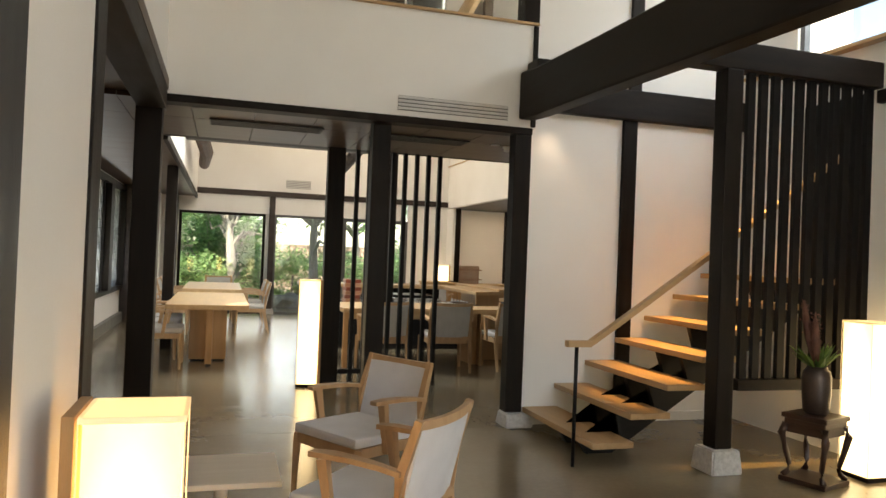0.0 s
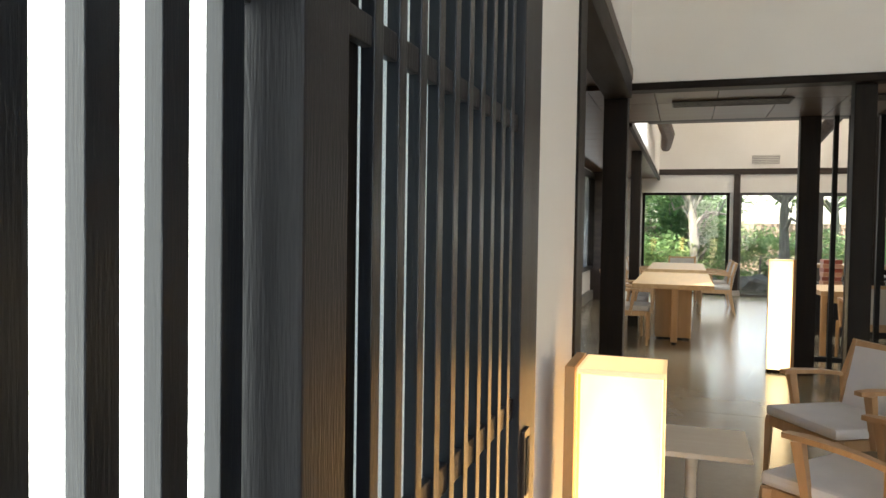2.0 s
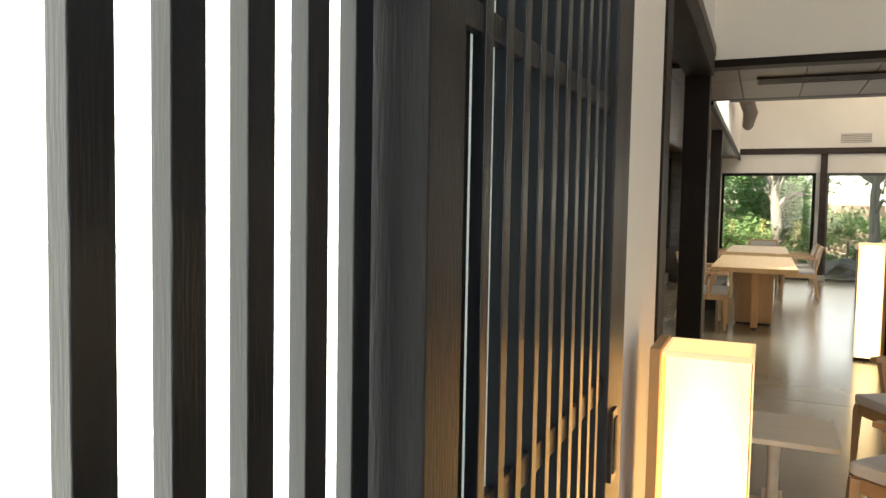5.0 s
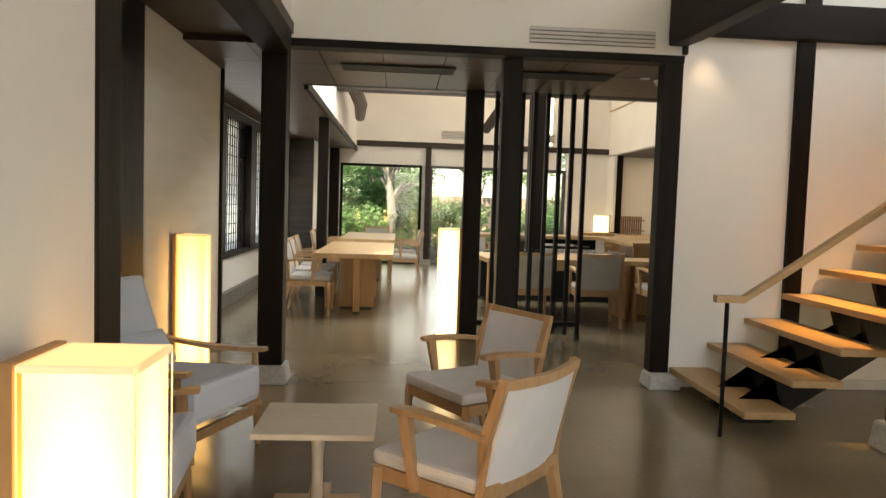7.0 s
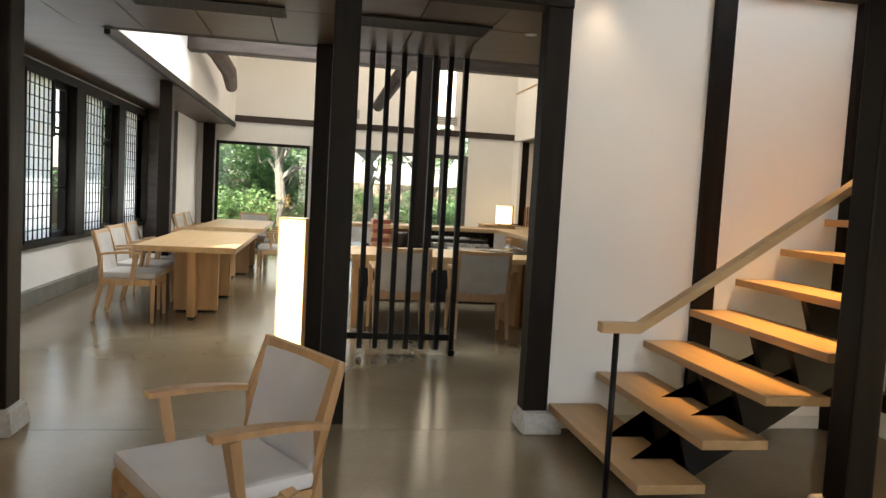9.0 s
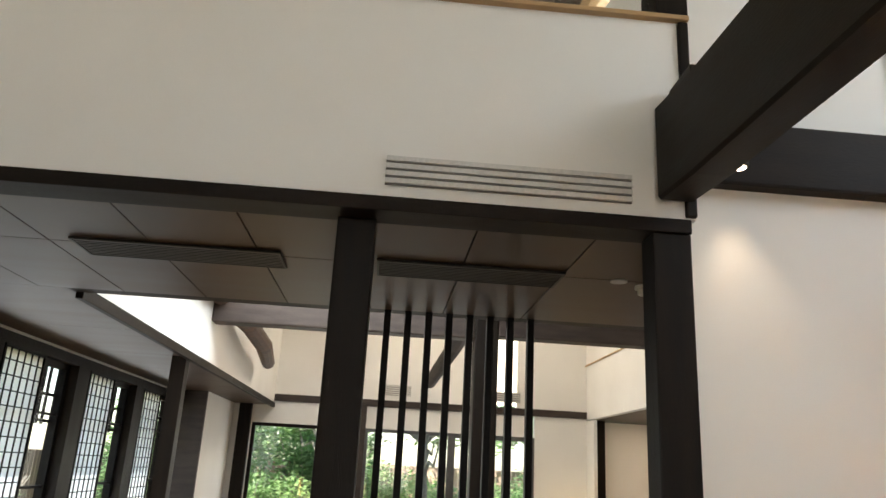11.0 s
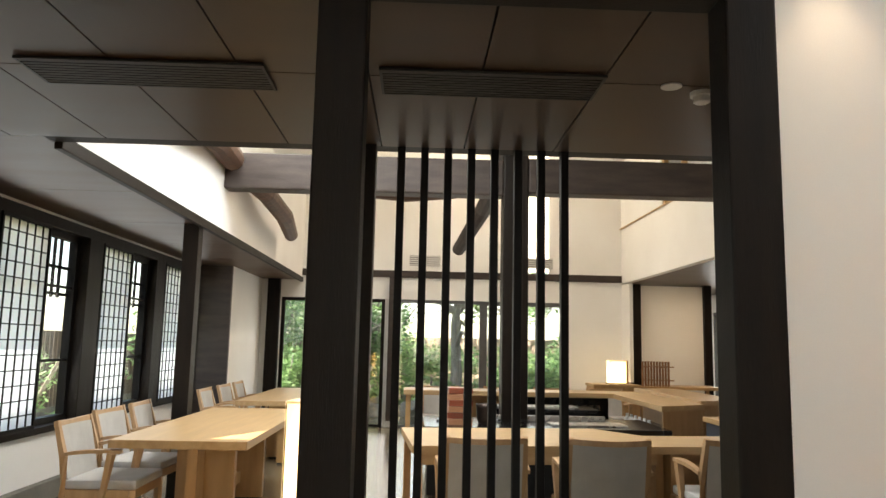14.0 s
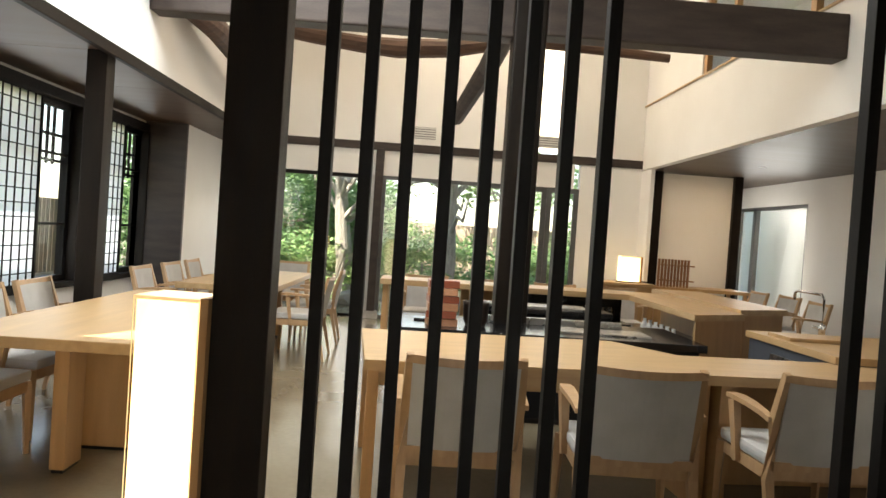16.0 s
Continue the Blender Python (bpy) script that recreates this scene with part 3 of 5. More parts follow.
setting("wall_hall_back_2", boxes((-0.56, 4.62, HB, HB + 0.15, 2.30, 2.70)), PLASTER, "white plaster back wall of the hall", "wall")
setting("wall_hall_back_3", boxes((4.72, 5.80, HB, HB + 0.15, 0, 2.72)), PLASTER, "white plaster back wall of the hall", "wall")
setting("wall_hall_back_4", boxes((-0.6, 3.86, HB, HB + 0.15, 2.83, 7.5)), PLASTER, "white plaster back wall of the hall", "wall")
setting("wall_hall_back_5", boxes((4.36, 5.9, HB, HB + 0.15, 2.83, 7.5)), PLASTER, "white plaster back wall of the hall", "wall")
setting("wall_hall_back_6", boxes((3.86, 4.36, HB, HB + 0.15, 5.2, 7.5)), PLASTER, "white plaster back wall of the hall", "wall")
setting("beam_hall_back", boxes((-0.95, 5.80, HB - 0.03, HB + 0.1, 2.70, 2.83), bevel=0.006), TIEWOOD, "dark timber beam along the back wall", "beam")
setting("wall_wing_panel", boxes((6.05, 7.24, HB, HB + 0.12, 0, 2.66)), PLASTER, "pale plaster panel between dark posts", "wall")
setting("wall_wing_return", boxes((5.72, 5.78, HB - 0.5, HB, 0.9, 2.66)), PLASTER, "short white return wall", "wall")
setting("post_wing_1", boxes((5.84, 6.05, HB - 0.10, HB + 0.1, 0, 2.68), bevel=0.006), DARKWOOD, "dark timber post at the corner of the wing", "post")
setting("post_wing_2", boxes((7.24, 7.38, HB - 0.08, HB + 0.1, 0, 2.68), bevel=0.006), DARKWOOD, "dark timber post beside the glass door", "post")
setting("ceiling_wing", boxes((HR + 0.12, 8.6, 8.5, 20.4, 2.68, 2.76)), CEILWOOD, "smooth brown low ceiling of the wing", "ceiling")
for k, it in enumerate(((HR, HR + 0.12, 8.5, HB, 2.68, 3.70), (HR, HR + 0.12, 8.5, 10.0, 3.722, 5.198), (HR, HR + 0.12, 15.3, HB + 0.1, 3.722, 5.198), (HR, HR + 0.12, 8.5, HB + 0.1, 5.2, 7))):
    setting("wall_fascia_%d" % (k + 1), boxes(it), PLASTER, "white plaster gallery front", "wall")
setting("ledge_fascia", boxes((HR - 0.03, HR + 0.13, 8.5, HB, 3.70, 3.722), bevel=0.004), OAK, "thin oak ledge on the gallery front", "ledge")
setting("wall_wing_right", boxes((8.3, 8.45, 8.4, 17.2, 0, 2.7), (8.3, 8.45, 19.75, 20.4, 0, 2.7), (8.3, 8.45, 17.2, 19.75, 2.30, 2.7), (7.38, 8.45, 20.25, 20.4, 0, 2.7), (7.30, 7.38, HB + 0.1, 20.4, 0, 2.7), (4.16, 8.45, 8.38, 8.5, 0, 2.7)), PLASTER, "white plaster wall of the wing", "wall")
# out-of-view wall added to stop sun leaking in from the side
setting("wall_gallery_side", boxes((5.42, 5.52, AY + 0.2, BY - 0.03, 0, 7.2)), PLASTER, "unseen white wall added to keep sun out of the gallery", "wall")
# glowing panel added out of view to go with the gallery fill
setting("window_gallery_side", boxes((5.395, 5.417, 6.7, 8.1, 3.3, 5.3)), FROST, "unseen glowing panel added at the gallery end", "window")
# added glowing panel; the roof above it is closed
setting("window_skylight", boxes((2.33, 3.17, 12.5, 17.0, 6.40, 6.42)), FROST, "long unseen glowing panel added under the ridge", "window")
setting("wall_entry_side", boxes((4.13, 4.24, AY + 0.2, BY - 0.05, 0, 2.62), (3.86, 8.5, BY - 0.02, BY + 0.08, 2.86, 7.2)), PLASTER, "white plaster side wall", "wall")
bm = bmesh.new()
for x0, z0, x1, z1 in ((HL - 0.14, 4.1, RIDGE, 6.6), (RIDGE, 6.6, HR + 0.14, 4.9)):
    vs = [bm.verts.new(c) for c in ((x0, AY + 0.05, z0), (x1, AY + 0.05, z1), (x1, HB + 0.2, z1), (x0, HB + 0.2, z0))]
    vt = [bm.verts.new(v.co + Vector((0, 0, 0.12))) for v in vs]
    bm.faces.new(vs), bm.faces.new(vt[::-1])
    for k in range(4):
        bm.faces.new((vs[k], vs[(k + 1) % 4], vt[(k + 1) % 4], vt[k]))
setting("ceiling_hall", bm, PLASTER, "white sloping plaster ceiling of the hall", "ceiling")
setting("slit_window_backing", boxes((3.86, 4.36, HB + 0.06, HB + 0.07, 2.87, 5.2)), SLIT, "tall slit of bright frosted daylight glass", "window")


def pane_window(name, x0, x1, z0, z1, y, label, mat=ALU, f=0.05):
    w = setting(name, boxes((x0, x0 + f, y, y + 0.07, z0, z1), (x1 - f, x1, y, y + 0.07, z0, z1), (x0 + f, x1 - f, y, y + 0.07, z1 - f, z1), (x0 + f, x1 - f, y, y + 0.07, z0, z0 + f * 0.6)), mat, label, "window")
    p = part("pane", boxes((x0 + f, x1 - f, y + 0.03, y + 0.038, z0 + f * 0.6, z1 - f)), GLASS, w, "clear glass")
    p.visible_shadow = False
    return w


pane_window("window_garden_1", -0.56, 1.33, 0, 2.30, HB + 0.02, "large fixed pane onto the garden", DARKWOOD, 0.06)
pane_window("window_garden_2", 1.52, 3.14, 0, 2.30, HB + 0.02, "sliding glass door onto the garden", ALU, 0.06)
pane_window("window_garden_3", 3.14, 4.20, 0, 2.30, HB + 0.05, "sliding glass door onto the garden", ALU, 0.08)
pane_window("window_garden_4", 4.20, 4.72, 0, 2.30, HB + 0.02, "narrow glass door beside the wall", ALU, 0.08)
setting("post_garden", boxes((1.405, 1.53, HB - 0.14, HB + 0.09, 0.12, 2.72), bevel=0.006), TIEWOOD, "dark timber post between the garden panes", "post")
solid("post_base_stone", stone_base(1.467, HB - 0.03, 0.24, 0.12), GRANITE, "pale granite base stone beside the garden panes", "base stone", "post base stones")
# pale strip filling the space between the first pane and the post
setting("jamb_garden", boxes((1.335, 1.404, HB - 0.02, HB + 0.09, 0, 2.30), bevel=0.003), VENTGREY, "pale grey strip beside the garden post", "trim")
setting("post_garden_left", boxes((-0.80, -0.58, HB - 0.12, HB + 0.0, 0, 2.72), bevel=0.006), DARKWOOD, "dark timber post in the corner", "post")
WW = setting("window_wing", boxes((8.32, 8.40, 17.2, 17.26, 0, 2.3), (8.32, 8.40, 19.0, 19.12, 0, 2.3), (8.32, 8.40, 19.69, 19.75, 0, 2.3), (8.32, 8.40, 17.26, 19.69, 2.24, 2.3)), ALU, "glass door with a grey metal frame", "window")
part("pane", boxes((8.355, 8.363, 17.26, 19.69, 0.02, 2.24)), GLASS, WW, "clear glass").visible_shadow = False


# ---- lounge things ----
def slat_door(name, y0, y1, label, back, front, stile0, stile1, slats, face, depth, proud):
    """Sliding door of timber slats; slats: near edge of the first one and how many, at an even pitch."""
    d = thing(name, 0, y0, 0, 0, label, "sliding door", "slatted entrance doors")
    L, z1 = y1 - y0, 2.52
    part("stile", boxes((back, front, 0, stile0, 0, z1), bevel=0.003), GREYDOOR, d)
    part("stile", boxes((back, front, L - stile1, L, 0, z1), bevel=0.003), GREYDOOR, d)
    for z, h in ((0.0, 0.12), (1.122, 0.036), (1.615, 0.028), (2.40, 0.12)):
        part("rail", boxes((proud - depth + 0.0005, proud - 0.003, stile0, L - stile1, z, z + h), bevel=0.002), GREYDOOR, d)
    start, count, pitch = slats
    me = mesh_of("slat", boxes((proud - depth, proud, 0, face, 0.12, 2.40), bevel=0.0012), SLATWOOD)
    for k in range(count):
        s = new("slat", me)
        s.parent, s.location = d, (0, start + k * pitch - y0, 0)
    part("pane", boxes((proud - depth - 0.007, proud - depth - 0.002, stile0, L - stile1, 0.10, 2.42)), GLASS, d, "clear glass behind the slats").visible_shadow = False
    return d


DOORTEXT = "dark slatted timber sliding door backed with glass"
slat_door("slatted_door", -2.1, -0.745, DOORTEXT, 0.083, 0.14, 0.08, 0.08, (-1.995, 20, 0.061), 0.0256, 0.015, 0.125)
slat_door("slatted_door", -0.74, 0.680, DOORTEXT, 0.030, 0.078, 0.08, 0.075, (-0.6064, 20, 0.061), 0.0256, 0.015, 0.098)
slat_door("slatted_door", 0.590, 1.486, "dark slatted timber sliding door beside the white wall", 0.082, 0.140, 0.075, 0.143, (0.7330, 10, 0.061), 0.020, 0.0145, 0.132)
# glowing sheets put the daylight into the slat gaps
setting("window_entrance_1", boxes((0.064, 0.0745, -0.66, 0.6045, 0.12, 2.40), (0.064, 0.0745, -2.02, -0.745, 0.12, 2.40)), DOORFROST, "frosted glass glowing in place of daylight behind the slatted doors", "window")
setting("window_entrance_2", boxes((0.098, 0.1085, 0.733, 1.3425, 0.12, 2.40)), DIMFROST, "frosted glass with a dim blue-grey glow in place of daylight", "window")
# added strip hides the glow so that the first gap stays dark
setting("trim_door", boxes((0.0825, 0.116, 0.6655, 0.7315, 0.12, 2.40)), BLACKWOOD, "black strip added to darken the first slat gap", "trim")
setting("wall_porch_side", boxes((-0.06, 0.02, -3.2, 1.486, 0, 2.52)), PLASTER, "plain wall closing the entrance porch", "wall")
setting("door_head", boxes((-0.06, 0.137, -3.2, 1.50, 2.52, 2.62)), DARKBEAM, "dark timber door head", "beam")
setting("wall_entrance", boxes((-0.06, 0.12, -3.2, -2.1, 0, 2.52)), PLASTER, "white plaster wall beside the slatted doors", "wall")
hd = thing("door_pull", 0.1425, 1.385, 0.965, 0, "recessed brass door pull on the slatted door", "door handle")
part("plate", boxes((-0.003, 0.004, -0.022, 0.022, 0, 0.13), bevel=0.002), BRONZE, hd)
# raised near-black plate draws the shade of the pull's hollow
part("hollow_shade", boxes((0.003, 0.006, -0.012, 0.012, 0.015, 0.115)), SHADOWGAP, hd)


def paper_lamp(x, y, w, d, h, side, label, mat, turn=0, z=0.0, base=0.03):
    """A square paper lantern with slim edges that glow as lit timber; side: the face that is a timber board, -1 left, 1
    right, 0 none.
    """
    t = thing("floor_lamp", x, y, z, turn, label, "lamp", "paper lamps")
    part("base", boxes((-w / 2 - 0.004, w / 2 + 0.004, -d / 2 - 0.004, d / 2 + 0.004, 0, base), bevel=0.003), DARKWOOD, t, "dark timber base")
    shade = part("shade", boxes((-w / 2 + 0.006, w / 2 - 0.006, -d / 2 + 0.006, d / 2 - 0.006, base, h - 0.002), bevel=0.002), mat, t, "glowing paper shade")
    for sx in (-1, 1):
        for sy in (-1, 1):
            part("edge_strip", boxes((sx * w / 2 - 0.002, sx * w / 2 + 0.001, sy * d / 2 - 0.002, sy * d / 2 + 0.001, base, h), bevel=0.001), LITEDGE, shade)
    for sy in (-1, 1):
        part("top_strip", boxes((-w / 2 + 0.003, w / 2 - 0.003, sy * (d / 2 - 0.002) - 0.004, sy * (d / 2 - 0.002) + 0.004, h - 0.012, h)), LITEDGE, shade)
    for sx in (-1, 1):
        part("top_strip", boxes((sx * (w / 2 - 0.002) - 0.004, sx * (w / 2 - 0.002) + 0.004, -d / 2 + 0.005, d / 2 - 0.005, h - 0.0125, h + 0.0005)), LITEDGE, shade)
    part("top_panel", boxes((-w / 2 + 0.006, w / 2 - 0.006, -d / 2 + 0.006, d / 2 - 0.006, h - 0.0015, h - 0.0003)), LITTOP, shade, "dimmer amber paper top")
    if side:
        part("back_board", boxes((side * (w / 2 + 0.004) - 0.002, side * (w / 2 + 0.03), -d / 2 - 0.002, d / 2 + 0.002, 0, h + 0.004), bevel=0.002), OAKZ, t, "oak side board")
    return t


paper_lamp(0.270, 1.93, 0.195, 0.20, 1.125, -1, "tall glowing paper floor lamp beside the white wall", AMBER)
paper_lamp(-0.745, 6.24, 0.205, 0.20, 1.125, -1, "tall glowing paper floor lamp in the alcove", AMBERTALL)
paper_lamp(1.352, 8.36, 0.225, 0.22, 1.16, 1, "tall bright paper floor lamp beside the slatted screen", WARMWHITE, -7)
paper_lamp(4.93, 4.44, 0.26, 0.26, 1.12, 0, "tall bright paper floor lamp beside the flower stand", WARMWHITE)


def armchair(x, y, turn, label, group, fabric=FABRIC, tall=1.0):
    """Timber armchair with upholstered seat and back; it faces +y before the turn."""
    c = thing("armchair", x, y, 0, turn, label, "chair", group)
    bm = bmesh.new()
    box(bm, -0.255, 0.255, -0.235, 0.265, 0.395, 0.455, 0.022)
    part("seat_cushion", bm, fabric, c, "pale grey upholstered seat")
    part("seat_frame", boxes((-0.25, 0.25, 0.225, 0.25, 0.335, 0.392), (-0.25, 0.25, -0.235, -0.21, 0.335, 0.392), (-0.25, -0.225, -0.21, 0.225, 0.335, 0.392), (0.225, 0.25, -0.21, 0.225, 0.335, 0.392)), CHAIRWOOD, c)
    for sx in (-1, 1):
        part("front_leg", tube(bmesh.new(), [(sx * 0.262, 0.245, 0), (sx * 0.252, 0.238, 0.36), (sx * 0.250, 0.236, 0.39)], [0.016, 0.027, 0.026], 4, math.pi / 4), CHAIRWOOD, c)
        part("arm_post", tube(bmesh.new(), [(sx * 0.263, 0.035, 0.345), (sx * 0.266, 0.055, 0.45), (sx * 0.272, 0.085, 0.626)], [0.022, 0.024, 0.030], 4, math.pi / 4), CHAIRWOOD, c)
        part("back_leg", tube(bmesh.new(), [(sx * 0.245, -0.32, 0), (sx * 0.245, -0.240, 0.34), (sx * 0.243, -0.258, 0.6), (sx * 0.236, -0.328, 0.822)], [0.017, 0.029, 0.028, 0.022], 4, math.pi / 4), CHAIRWOOD, c)
        bm = bmesh.new()
        pts = [(-0.268, 0.600), (-0.17, 0.616), (-0.06, 0.626), (0.06, 0.630), (0.150, 0.626)]
        rows = []
        for k, (yy, zz) in enumerate(pts):
            wd = (0.016, 0.02, 0.027, 0.032, 0.024)[k]
            rows.append([bm.verts.new((sx * 0.262 + a * wd, yy, zz + b)) for a, b in ((-1, 0), (1, 0), (1, 0.022), (-1, 0.022))])
        for a, b in zip(rows, rows[1:]):
            for k in range(4):
                bm.faces.new((a[k], a[(k + 1) % 4], b[(k + 1) % 4], b[k]))
        bm.faces.new(rows[0]), bm.faces.new(rows[-1])
        part("armrest", bm, CHAIRWOOD, c)
    # curved, tilted back
    bm = bmesh.new()
    grid = []
    for i in range(7):
        u = -1 + i / 3
        col = []
        for j in range(5):
            v = j / 4
            yy = -0.232 - 0.085 * v - 0.03 * (1 - u * u)
            col.append((u * 0.225, yy, 0.415 + 0.37 * v))
        grid.append(col)
    for off, flip in ((0.016, False), (-0.016, True)):
        vs = [[bm.verts.new((p[0], p[1] + off, p[2])) for p in col] for col in grid]
        for i in range(6):
            for j in range(4):
                q = (vs[i][j], vs[i + 1][j], vs[i + 1][j + 1], vs[i][j + 1])
                bm.faces.new(q if not flip else q[::-1])
        if off > 0:
            first = vs
    for i in range(6):
        bm.faces.new((first[i][0], vs[i][0], vs[i + 1][0], first[i + 1][0]))
        bm.faces.new((first[i][4], first[i + 1][4], vs[i + 1][4], vs[i][4]))
    for j in range(4):
        bm.faces.new((first[0][j], first[0][j + 1], vs[0][j + 1], vs[0][j]))
        bm.faces.new((first[6][j], vs[6][j], vs[6][j + 1], first[6][j + 1]))
    part("backrest", bm, fabric, c, "pale grey upholstered back", smooth=False)
    bm = bmesh.new()
    rows = []
    for i in range(9):
        u = -1 + i / 4
        yy, zz = -0.322 - 0.028 * (1 - u * u), 0.80 - 0.010 * (1 - u * u)
        rows.append([bm.verts.new((u * 0.252, yy + a, zz + b)) for a, b in ((-0.017, -0.012), (0.017, -0.012), (0.013, 0.022), (-0.013, 0.022))])
    for a, b in zip(rows, rows[1:]):
        for k in range(4):
            bm.faces.new((a[k], a[(k + 1) % 4], b[(k + 1) % 4], b[k]))
    bm.faces.new(rows[0]), bm.faces.new(rows[-1])
    part("top_rail", bm, CHAIRWOOD, c)
    bm = bmesh.new()
    box(bm, -0.235, 0.235, -0.265, -0.240, 0.385, 0.425)
    part("lower_rail", bm, CHAIRWOOD, c)
    for o in c.children:
        for v in o.data.vertices:
            v.co.z *= tall
            v.co.x *= 1.08
    return c


first_chair = armchair(1.235, 4.575, 121, "pale timber armchair with grey upholstery by the low table", "lounge armchairs")


def chair_at(x, y, turn, label, group, model=None):
    c = copy_thing(model or first_chair, pose(x, y, 0, 0, 0, turn))
    return tagged(c, label, "chair", group)


chair_at(1.104, 3.435, 49, "pale timber armchair with grey upholstery by the low table", "lounge armchairs")

ct = thing("low_table", 0.46, 3.93, 0, 0, "small square pale oak pedestal table", "table")
part("tabletop", boxes((-0.265, 0.265, -0.25, 0.25, 0.385, 0.412), bevel=0.006), PALEOAK, ct)
part("column", lathe(bmesh.new(), [(0.030, 0.03), (0.027, 0.12), (0.027, 0.24), (0.034, 0.32), (0.058, 0.372), (0.062, 0.385)], 20), PALEOAK, ct, smooth=True)
part("foot", boxes((-0.20, 0.20, -0.05, 0.05, 0, 0.035), bevel=0.005), OAKX, ct)
part("foot", boxes((-0.05, 0.05, -0.20, 0.20, 0.0, 0.03), bevel=0.005), OAK, ct)


def lounge_chair(x, y, turn, label):
    c = thing("lounge_chair", x, y, 0, turn, label, "armchair", "lounge chairs")
    bm = bmesh.new()
    box(bm, -0.30, 0.30, -0.30, 0.40, 0.24, 0.44, 0.035)
    for v in bm.verts:
        v.co.z += (v.co.y + 0.3) * 0.06
    part("seat_cushion", bm, BLUEFABRIC, c, "pale blue-grey seat cushion")
    bm = bmesh.new()
    box(bm, -0.29, 0.29, -0.07, 0.07, 0.0, 0.56, 0.035)
    for v in bm.verts:
        v.co = Matrix.Rotation(radians(20), 3, "X") @ v.co + Vector((0, -0.27, 0.40))
    part("back_cushion", bm, BLUEFABRIC, c, "blue-grey back cushion")
    bm = bmesh.new()
    box(bm, -0.27, 0.27, -0.06, 0.06, 0.0, 0.22, 0.035)
    for v in bm.verts:
        v.co = Matrix.Rotation(radians(30), 3, "X") @ v.co + Vector((0, -0.17, 0.43))
    part("lumbar_cushion", bm, BLUEFABRIC, c, "blue-grey lumbar cushion")
    part("front_rail", boxes((-0.31, 0.31, 0.34, 0.37, 0.19, 0.24)), CHAIRWOOD, c)
    part("back_rail", boxes((-0.31, 0.31, -0.32, -0.29, 0.16, 0.22)), CHAIRWOOD, c)
    for sx in (-1, 1):
        part("side_rail", tube(bmesh.new(), [(sx * 0.33, -0.36, 0.17), (sx * 0.33, 0.38, 0.24)], 0.022, 8), CHAIRWOOD, c, smooth=True)
        part("front_leg", tube(bmesh.new(), [(sx * 0.345, 0.36, 0), (sx * 0.345, 0.34, 0.3), (sx * 0.345, 0.33, 0.53)], [0.016, 0.024, 0.018], 8), CHAIRWOOD, c, smooth=True)
        part("back_leg", tube(bmesh.new(), [(sx * 0.33, -0.44, 0), (sx * 0.33, -0.33, 0.25), (sx * 0.325, -0.42, 0.58)], [0.016, 0.022, 0.016], 8), CHAIRWOOD, c, smooth=True)
        bm = bmesh.new()
        rows = []
        for k, (yy, zz, wd) in enumerate(((-0.42, 0.575, 0.018), (-0.2, 0.545, 0.022), (0.05, 0.53, 0.027), (0.28, 0.535, 0.030), (0.40, 0.545, 0.026))):
            rows.append([bm.verts.new((sx * 0.345 + a * wd, yy, zz + b)) for a, b in ((-1, 0), (1, 0), (1, 0.024), (-1, 0.024))])
        for a, b in zip(rows, rows[1:]):
            for k in range(4):
                bm.faces.new((a[k], a[(k + 1) % 4], b[(k + 1) % 4], b[k]))
        bm.faces.new(rows[0]), bm.faces.new(rows[-1])
        part("armrest", bm, CHAIRWOOD, c)
    return c


lounge_chair(-0.43, 4.58, -111, "low timber lounge chair with pale blue-grey cushions in the alcove")
lounge_chair(-0.42, 3.46, -84, "low timber lounge chair with pale blue-grey cushions in the alcove")

# staircase
st = thing("staircase", 3.02, 4.99, 0, 0, "open oak staircase on zigzag black steel stringers", "staircase")
RISE, RUN = 0.207, 0.30
tread_mesh = mesh_of("tread", boxes((0, 0.335, 0, 1.29, -0.045, 0), bevel=0.004), TREADWOOD)
for k in range(7):
    t = new("tread", tread_mesh)
    t.parent, t.location = st, (k * RUN, 0, 0.165 + k * RISE)
for yy in (0.33, 0.66):
    bm = bmesh.new()
    vs = []
    up = [(0.13, 0.0), (0.05, 0.12)]
    for k in range(1, 7):
        up += [(k * RUN + 0.12, 0.12 + (k - 1) * RISE), (k * RUN + 0.05, 0.12 + k * RISE)]
    up.append((6 * RUN + 0.33, 0.12 + 6 * RISE))
    lo = [(6 * RUN + 0.46, 6 * RISE - 0.02), (0.35, 0.0)]
    outline = up + lo
    a = [bm.verts.new((x, yy, z)) for x, z in outline]
    b = [bm.verts.new((x, yy + 0.05, z)) for x, z in outline]
    bm.faces.new(a), bm.faces.new(b[::-1])
    for k in range(len(outline)):
        bm.faces.new((a[k], a[(k + 1) % len(outline)], b[(k + 1) % len(outline)], b[k]))
    bmesh.ops.triangulate(bm, faces=bm.faces)
    part("stringer", bm, BLACKSTEEL, st, "black steel zigzag stringer")
for k in range(2):
    part("cross_bar", boxes((0.3 + k * 0.9, 0.33 + k * 0.9, 0.38, 0.66, 0.10 + k * 0.62, 0.13 + k * 0.62)), BLACKSTEEL, st)
part("newel", tube(bmesh.new(), [(-0.14, 0.03, 0), (-0.14, 0.03, 0.86)], 0.014, 10), BLACKSTEEL, st, "slim black steel newel", smooth=True)
bm = bmesh.new()
rail = [(-0.22, 0.88), (-0.04, 0.88), (0.23, 1.06), (1.28, 1.785), (2.18, 2.405)]
